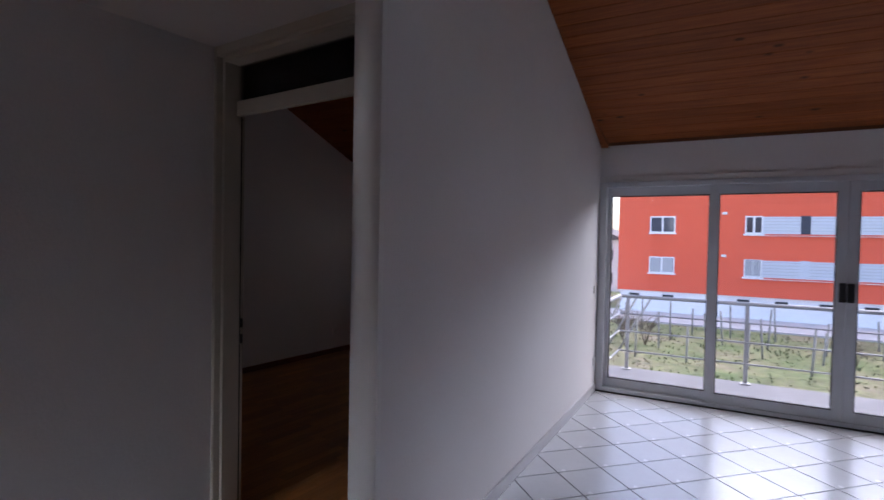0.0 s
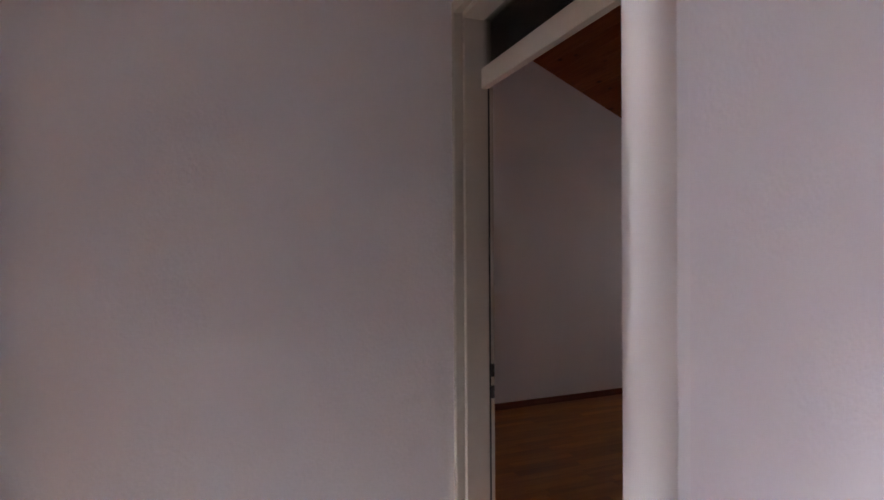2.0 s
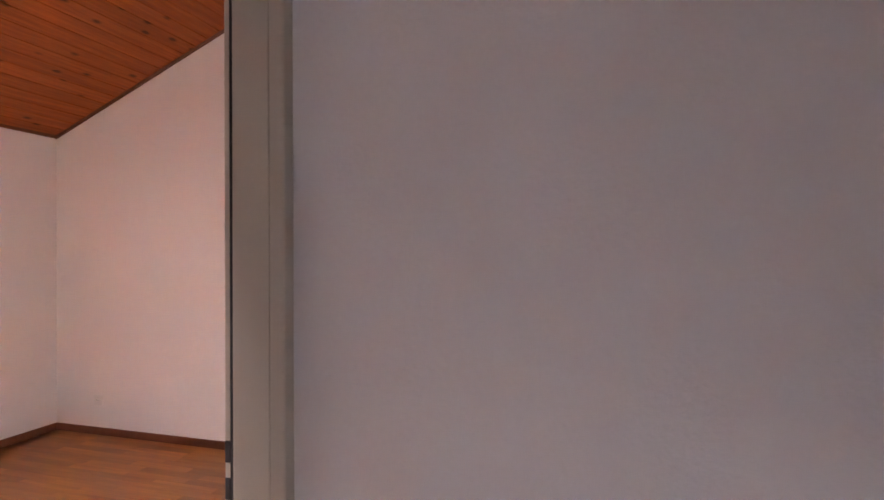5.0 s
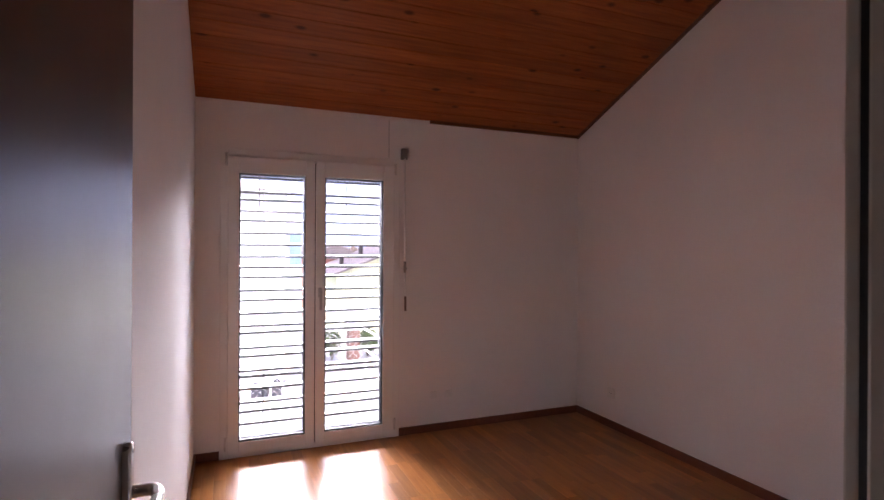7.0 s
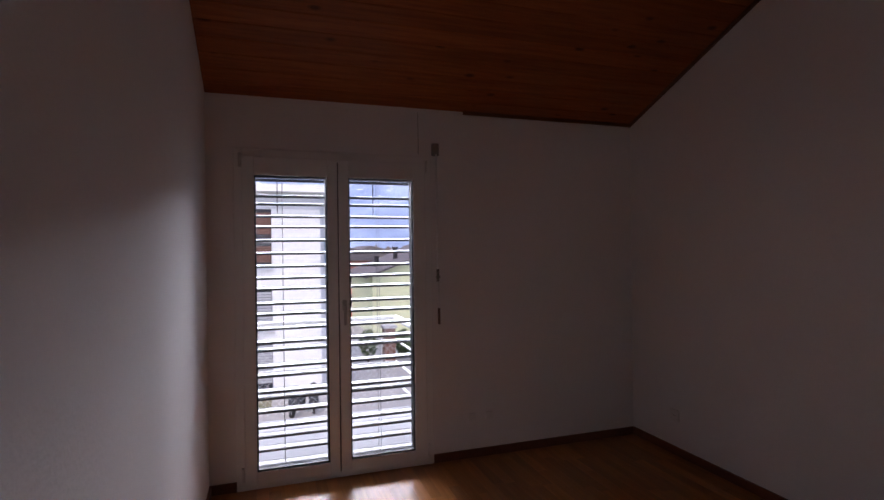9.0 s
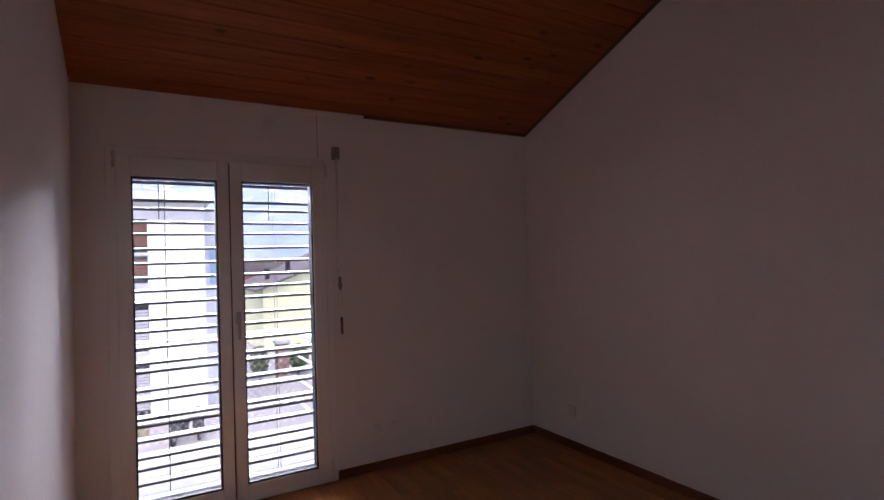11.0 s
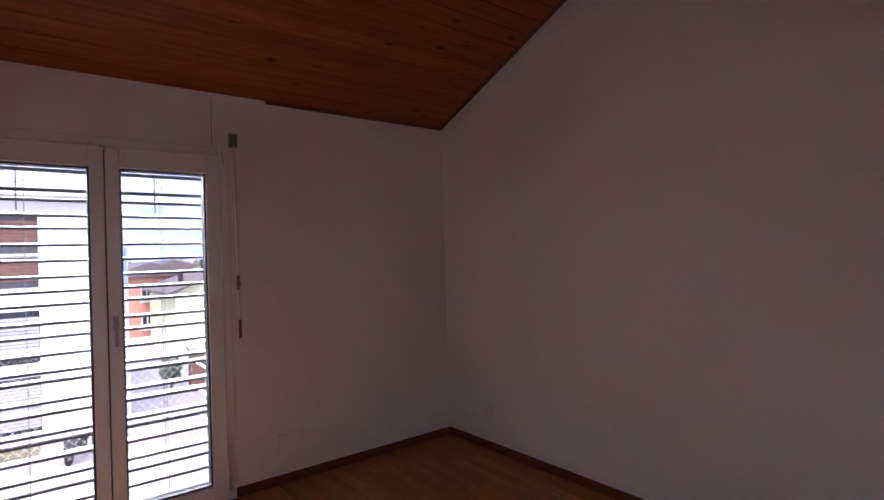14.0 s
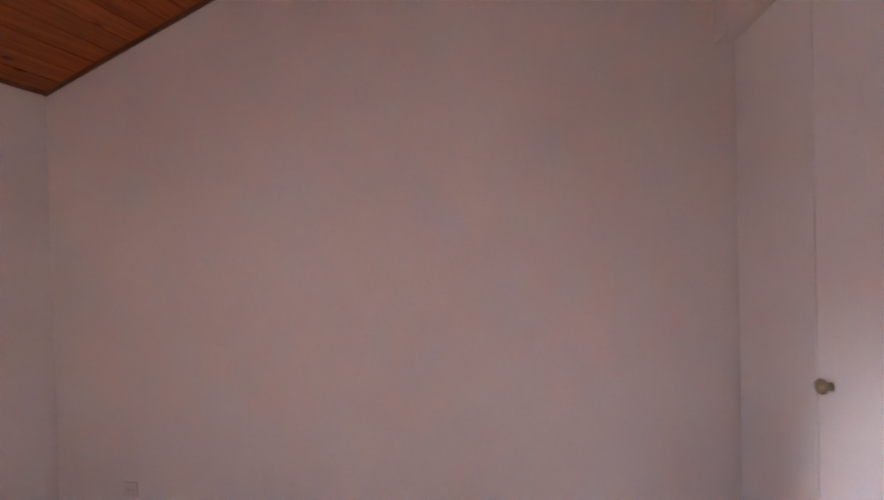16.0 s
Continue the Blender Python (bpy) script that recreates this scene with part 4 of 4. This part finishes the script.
def white_block():
    """White rendered house across the yard, flat roofed, with a column of windows."""
    y = -25.5
    b = thing("house", (6, y - 5, GROUND), "white rendered flat-roofed house across the yard", "house")
    part("wall", boxes((-1.85, 13, y - 11, y, GROUND, 4.1)), RENDER_WHITE, b)
    part("roof", boxes((-2.16, 13.2, y - 11.2, y + 0.55, 4.1, 4.42)), RENDER_WHITE, b)
    # a grey strip on the white wall paints the shade under the roof slab
    part("eave_shade", boxes((-1.84, 12.9, y, y + 0.03, 3.36, 4.098)), RENDER_GREY_SHADE, b, "grey band painted for the roof's shade on the upper wall")
    part("annex", boxes((-2.75, -1.85, y - 8, y - 1.6, GROUND, 4.0)), RENDER_GREY_SHADE, b, "grey rendered annex")
    part("annex_panel", boxes((-2.72, -2.2, y - 1.6, y - 1.54, 0.6, 2.2)), surface("blue_panel", (0.28, 0.42, 0.58), 0.5), b, "blue panel")
    for x in (0.28, 4.5, 8.7):
        for z0, z1, m in ((2.0, 3.35, SHUTTER_BROWN), (0.75, 1.85, SHUTTER_BROWN), (-2.0, -0.1, SHUTTER_GREY), (-4.6, -2.5, SHUTTER_GREY)):
            w = part("window", boxes((x, x + 1.25, y - 0.02, y + 0.03, z0, z1)), WINDOW_DARK, b)
            part("shutter", boxes(*[(x + 0.02, x + 1.23, y + 0.03, y + 0.06, z0 + 0.25 + k * 0.12, z0 + 0.35 + k * 0.12) for k in range(int((z1 - z0 - 0.35) / 0.12))]), m, w)
            part("sill", boxes((x - 0.08, x + 1.33, y, y + 0.12, z0 - 0.09, z0 - 0.01)), PANEL_GREY, w)
    return b


white_block()


def yellow_house():
    """Long pale yellow house whose low roof rises sideways."""
    y = -40.0
    b = thing("house", (-14, y - 4, GROUND), "pale yellow house with a grey-brown tiled roof", "house")
    bm = bmesh.new()
    f, k = [], []
    prof = [(-7.0, GROUND), (-7.0, -0.5), (-13.5, 1.97), (-20, -0.5), (-20, GROUND)]
    for yy, keep in ((y, f), (y - 10, k)):
        keep.extend(bm.verts.new((px, yy, pz)) for px, pz in prof)
    bm.faces.new(f)
    bm.faces.new(k[::-1])
    for i in range(5):
        bm.faces.new((f[i], k[i], k[(i + 1) % 5], f[(i + 1) % 5]))
    part("wall", bm, RENDER_YELLOW, b)
    for a, c in (((-6.5, -0.62), (-13.5, 2.02)), ((-20.5, -0.62), (-13.5, 2.02))):
        bm = bmesh.new()
        e = [[bm.verts.new((px, yy, pz + up)) for (px, pz) in (a, c) for up in (0.0, 0.15)] for yy in (y + 0.35, y - 10.7)]
        p, q = e
        for i, j in ((0, 1), (1, 3), (3, 2), (2, 0)):
            bm.faces.new((p[i], p[j], q[j], q[i]))
        bm.faces.new((p[0], p[2], p[3], p[1]))
        bm.faces.new((q[0], q[1], q[3], q[2]))
        part("roof", bm, ROOF_TILE, b)
    for cx, top in ((-8.15, 1.0), (-9.75, 1.75)):
        part("chimney", soft((cx - 0.16, cx + 0.16, y - 4.2, y - 3.8, -0.3, top - 0.1), (cx - 0.22, cx + 0.22, y - 4.26, y - 3.74, top - 0.1, top), r=0.02), DARK_STEEL, b, "dark metal chimney")
    casement(b, -12.9, -11.8, -2.9, -1.7, y, 1)
    return b


yellow_house()
hs2 = pale_house(-10.0, -4.4, -60, -51, 0.5, RENDER_PINK, "salmon pink house with a brown roof")
for xx in (-5.4, -7.4):
    for zz in (-1.6, -3.9):
        casement(hs2, xx, xx + 0.9, zz, zz + 1.2, -51, 1)
pale_house(-40, -24, -110, -95, 0.6, RENDER_WHITE, "white house with a brown roof in the distance")
pale_house(-24, -14, -120, -104, 0.2, RENDER_WHITE, "white house with a brown roof in the distance")
pale_house(-60, -44, -100, -84, 0.4, RENDER_YELLOW, "pale yellow house with a brown roof in the distance")


def brick_pillar(x, y, top):
    p = thing("gate_pillar", (x, y, GROUND), "red-brown gate pillar with a pale cap beside the lane", "pillar")
    part("shaft", soft((x - 0.32, x + 0.32, y - 0.32, y + 0.32, GROUND, top - 0.16), r=0.03), SHUTTER_BROWN, p)
    part("cap", soft((x - 0.4, x + 0.4, y - 0.4, y + 0.4, top - 0.16, top), r=0.04), CONCRETE, p, "pale concrete cap")
    return p


brick_pillar(-6.0, -30.0, -2.75)


def leafy_bush(x, y, w, h):
    """A rounded evergreen bush of many small leaves on a few stems."""
    b = thing("bush", (x, y, GROUND), "green leafy bush beside the lane", "bush", "bushes by the lane")
    bm = bmesh.new()
    for i in range(5):
        a = i * 1.3
        tube([(x, y, GROUND), (x + 0.3 * w * math.cos(a), y + 0.3 * w * math.sin(a), GROUND + 0.7 * h)], 0.03, 5, bm)
    part("stems", bm, TWIG, b)
    verts, faces = [], []
    for i in range(900):
        v = Vector((random.gauss(0, 1), random.gauss(0, 1), random.gauss(0, 1))).normalized() * random.uniform(0.5, 1.0) ** 0.5
        c = Vector((x + v.x * w * 0.5, y + v.y * w * 0.5, GROUND + h * 0.58 + v.z * h * 0.42 * (1 + 0.3 * noise.noise(v * 2.3))))
        u = Vector((random.gauss(0, 1), random.gauss(0, 1), random.gauss(0, 0.6))).normalized() * 0.11
        t = u.cross(Vector((random.gauss(0, 1), random.gauss(0, 1), 1.0))).normalized() * 0.06
        n = len(verts)
        verts += [tuple(c - u), tuple(c + t), tuple(c + u), tuple(c - t)]
        faces.append((n, n + 1, n + 2, n + 3))
    me = bpy.data.meshes.new("leaves")
    me.from_pydata(verts, [], faces)
    me.materials.append(LEAF)
    tagged(part("leaves", me, LEAF, b), kind="stuff")
    return b


leafy_bush(-5.0, -31.0, 1.0, 1.9)
leafy_bush(-7.2, -31.4, 1.2, 1.7)


def tapered_screen():
    """A small upright screen with a round, narrowing top."""
    bm = bmesh.new()
    rim = [(-0.17, 0.92)] + [(-0.17 * math.cos(math.pi * k / 10), 1.0 + 0.2 * math.sin(math.pi * k / 10)) for k in range(11)] + [(0.17, 0.92)]
    a = [bm.verts.new((0.50 - 0.25 * (z - 0.92), y, z)) for y, z in rim]
    b = [bm.verts.new((0.52 - 0.25 * (z - 0.92), y, z)) for y, z in rim]
    bm.faces.new(a)
    bm.faces.new(b[::-1])
    for k in range(len(rim)):
        bm.faces.new((a[k], b[k], b[(k + 1) % len(rim)], a[(k + 1) % len(rim)]))
    return bm


def moped(at, turn):
    """A parked moped, seen far off."""
    m = thing("moped", at, "dark parked moped standing on the yard", "moped", "parked mopeds")

    def put(bm):
        bm.transform(Matrix.Translation(at) @ Matrix.Rotation(turn, 4, "Z"))
        return bm

    for xx in (-0.62, 0.62):
        wheel = part("wheel", put(lathe([(0.2, -0.03), (0.27, -0.05), (0.29, 0), (0.27, 0.05), (0.2, 0.03)], (xx, 0, 0.29), "y")), RUBBER, m)
        part("rim", put(lathe([(0.19, -0.02), (0.19, 0.02)], (xx, 0, 0.29), "y", 16)), GALV, wheel)
    part("body", put(soft((-0.75, 0.05, -0.16, 0.16, 0.42, 0.72), (0.0, 0.5, -0.14, 0.14, 0.28, 0.38), r=0.05)), DARK_PAINT, m)
    part("seat", put(soft((-0.72, -0.02, -0.15, 0.15, 0.72, 0.82), r=0.04)), RUBBER, m)
    part("leg_shield", put(soft((0.42, 0.5, -0.2, 0.2, 0.3, 0.95), r=0.03)), DARK_PAINT, m)
    part("handlebar", put(tube([(0.48, -0.34, 1.02), (0.52, 0, 0.98), (0.48, 0.34, 1.02)], 0.02, 8)), DARK_STEEL, m)
    part("mirror", put(soft((0.46, 0.49, 0.22, 0.34, 1.06, 1.14), r=0.01)), DARK_STEEL, m)
    part("windscreen", put(tapered_screen()), WINDOW_DARK, m)
    return m


moped((-0.6, -22.6, GROUND + 0.03), 1.2)
moped((-1.25, -22.9, GROUND + 0.03), 1.5)


# ---- vineyard posts and bare shrubs on the slope ----
def stake(x, y, h, lean, k):
    s = solid("vineyard_stake", tube([(x, y, ground_height(y) - 0.2), (x + lean, y + lean * 0.3, ground_height(y) + h)], 0.045, 6), POST_WOOD, "pale weathered vineyard stake in the grass", "stake", "", "vineyard stakes")
    return in_wing(s)


for row in range(4):
    for i in range(9):
        stake(-4 + i * 2.2 + row * 0.6 + random.uniform(-0.3, 0.3), 24 + row * 2.6, random.uniform(1.4, 2.1), random.uniform(-0.15, 0.15), i)
for i in range(5):
    stake(-4.6 + i * 0.5, 23.4 + i * 0.2, 2.6, 1.1 + 0.1 * i, i)


def shrub(x, y, h):
    s = thing("bare_shrub", (x, y, ground_height(y)), "leafless brown shrub standing in the grass", "shrub", "bare shrubs")
    bm = bmesh.new()
    p = Vector((x, y, ground_height(y)))
    for i in range(7):
        a = random.uniform(0, math.tau)
        q = p + Vector((0.25 * math.cos(a), 0.25 * math.sin(a), h * random.uniform(0.4, 0.6)))
        tube([p, q], 0.02, 5, bm)
        for k in range(9):
            e = q + Vector((random.gauss(0, 0.35), random.gauss(0, 0.35), h * random.uniform(-0.1, 0.45)))
            tube([q, (q + e) / 2 + Vector((random.gauss(0, 0.06), 0, 0.05)), e], 0.009, 4, bm)
            f = e + Vector((random.gauss(0, 0.2), random.gauss(0, 0.2), random.uniform(-0.05, 0.25)))
            tube([e, f], 0.006, 4, bm)
    part("twigs", bm, TWIG, s)
    return in_wing(s)


shrub(-2.4, 26.0, 1.9)
shrub(-1.6, 27.0, 1.5)
shrub(-3.0, 28.5, 1.6)
shrub(6.8, 27.0, 1.2)


def grass_tufts():
    """Rough uneven tufts on the rising plot."""
    verts, faces = [], []
    for i in range(4200):
        x, y = random.uniform(-9, 17), random.uniform(9, 34.5)
        z, h = ground_height(y) - 0.02, random.uniform(0.04, 0.13) * (1.7 if noise.noise(Vector((x * 0.4, y * 0.4, 0))) > 0.15 else 1.0)
        for k in range(4):
            a, r = random.uniform(0, math.tau), random.uniform(0.015, 0.045)
            n = len(verts)
            verts += [(x + r * math.cos(a), y + r * math.sin(a), z), (x - r * math.cos(a), y - r * math.sin(a), z), (x + random.gauss(0, 0.06), y + random.gauss(0, 0.06), z + h)]
            faces.append((n, n + 1, n + 2))
    me = bpy.data.meshes.new("grass_tufts")
    me.from_pydata(verts, [], faces)
    me.materials.append(GRASS)
    return tagged(new("grass_tufts", me), "rough uneven tufts of winter grass", "grass", "", "stuff")


grass_tufts()


# ---- floor pieces ----
def plank_mesh(name, w, length, t, mat):
    bm = bmesh.new()
    c = 0.0004
    v = []
    for z, i in ((-t, 0), (-c, 0), (0, c)):
        v.append([bm.verts.new((sx * (w / 2 - i), sy * (length / 2 - i), z)) for sx, sy in ((-1, -1), (1, -1), (1, 1), (-1, 1))])
    for a, b in zip(v, v[1:]):
        for k in range(4):
            bm.faces.new((a[k], a[(k + 1) % 4], b[(k + 1) % 4], b[k]))
    bm.faces.new(v[2])
    return mesh_of(name, bm, mat)


PW, PL = 0.07, 0.48


def lay_parquet(x0, x1, y0, y1):
    """Rows of strips along y, each row shifted: (x, y, width, length)."""
    out, x, r = [], x0, 0
    while x < x1 - 0.005:
        w = min(PW, x1 - x)
        y = y0 - random.uniform(0, PL)
        while y < y1 - 0.002:
            a, b = max(y, y0), min(y + PL, y1)
            if b - a > 0.01:
                out.append((x + w / 2, (a + b) / 2, w, b - a))
            y += PL
        x += w
    return out


shared = {}
strips = lay_parquet(XR, XL, EAVE_S, HS)
strips.sort(key=lambda s: (s[0] - 0.1) ** 2 + (s[1] + 3.0) ** 2)
for x, y, w, ln in strips[:300]:
    key = (round(w, 3), round(ln, 2))
    if key not in shared:
        shared[key] = plank_mesh("strip", w - 0.0002, key[1] - 0.0002, 0.011, PARQUET)
    p = part("strip", shared[key], PARQUET, floor_bed)
    p.matrix_basis = pose(x, y, random.uniform(-0.0001, 0.0001))


def joined_strips(name, rows, floor):
    verts, faces = [], []
    for x, y, w, ln in rows:
        n = len(verts)
        a, b = w / 2 - 0.0004, ln / 2 - 0.0004
        verts += [(x + sx * a, y + sy * b, z) for z in (-0.011, 0.0) for sx, sy in ((-1, -1), (1, -1), (1, 1), (-1, 1))]
        faces += [(n + 4, n + 5, n + 6, n + 7)] + [(n + k, n + (k + 1) % 4, n + 4 + (k + 1) % 4, n + 4 + k) for k in range(4)]
    me = bpy.data.meshes.new(name)
    me.from_pydata(verts, [], faces)
    me.materials.append(PARQUET_REST)
    return tagged(part(name, me, PARQUET_REST, floor), kind="stuff")


joined_strips("strips", strips[300:], floor_bed)
joined_strips("strips", lay_parquet(XR2, 0.72, HN + 0.006, EAVE_N) + lay_parquet(0.72, 0.98, HN + 0.006, 1.9), floor_room)

# diagonal tiles, clipped to the rectangle of the room
DIAG = 0.436


def clip_poly(poly, axis, limit, keep_above):
    out = []
    for a, b in zip(poly, poly[1:] + poly[:1]):
        ia, ib = (a[axis] >= limit) == keep_above, (b[axis] >= limit) == keep_above
        if ia:
            out.append(a)
        if ia != ib:
            f = (limit - a[axis]) / (b[axis] - a[axis])
            out.append((a[0] + f * (b[0] - a[0]), a[1] + f * (b[1] - a[1])))
    return out


def tile_mesh(poly, cx, cy):
    bm = bmesh.new()
    top = [bm.verts.new((x - cx, y - cy, 0.0)) for x, y in poly]
    low = [bm.verts.new((x - cx, y - cy, -0.008)) for x, y in poly]
    bm.faces.new(top)
    for k in range(len(poly)):
        bm.faces.new((low[k], low[(k + 1) % len(poly)], top[(k + 1) % len(poly)], top[k]))
    return mesh_of("tile", bm, TILE)


def tile_outline(cx, cy, x0, x1, y0, y1):
    poly = [(cx - half, cy), (cx, cy - half), (cx + half, cy), (cx, cy + half)]
    inside = all(x0 < x < x1 and y0 < y < y1 for x, y in poly)
    if not inside:
        for axis, lim, up in ((0, x0, True), (0, x1, False), (1, y0, True), (1, y1, False)):
            poly = clip_poly(poly, axis, lim, up) if len(poly) > 2 else []
    return poly, inside


def tile_centres():
    for i in range(-8, 26):
        for j in range(-14, 16):
            yield 0.82 + i * DIAG / 2, 2.749 - 5 * DIAG + j * DIAG + (DIAG / 2 if i % 2 else 0)


half = DIAG / 2 - 0.006
whole = None
for cx, cy in tile_centres():
    poly, inside = tile_outline(cx, cy, XW + 0.013, 4.99, 0.72, EAVE_N - 0.037)
    if len(poly) < 3:
        continue
    if inside and whole is None:
        whole = tile_mesh(poly, cx, cy)
    p = part("tile", whole if inside else tile_mesh(poly, cx, cy), TILE, floor_living)
    p.matrix_basis = pose(cx, cy, 0.0)

# the tiles of the hall, in one mesh each
for floor, area in ((floor_living, (XW, 4.99, -5.1, 0.712)), (floor_hall, (XS + 0.002, 1.118, HS + 0.004, HN - 0.002))):
    verts, faces = [], []
    for cx, cy in tile_centres():
        poly, inside = tile_outline(cx, cy, *area)
        if len(poly) > 2:
            n = len(verts)
            verts += [(x, y, 0.0) for x, y in poly] + [(x, y, -0.008) for x, y in poly]
            k = len(poly)
            faces += [tuple(range(n, n + k))] + [(n + k + q, n + k + (q + 1) % k, n + (q + 1) % k, n + q) for q in range(k)]
    me = bpy.data.meshes.new("tiles")
    me.from_pydata(verts, [], faces)
    me.materials.append(TILE)
    tagged(part("tiles", me, TILE, floor), kind="stuff")
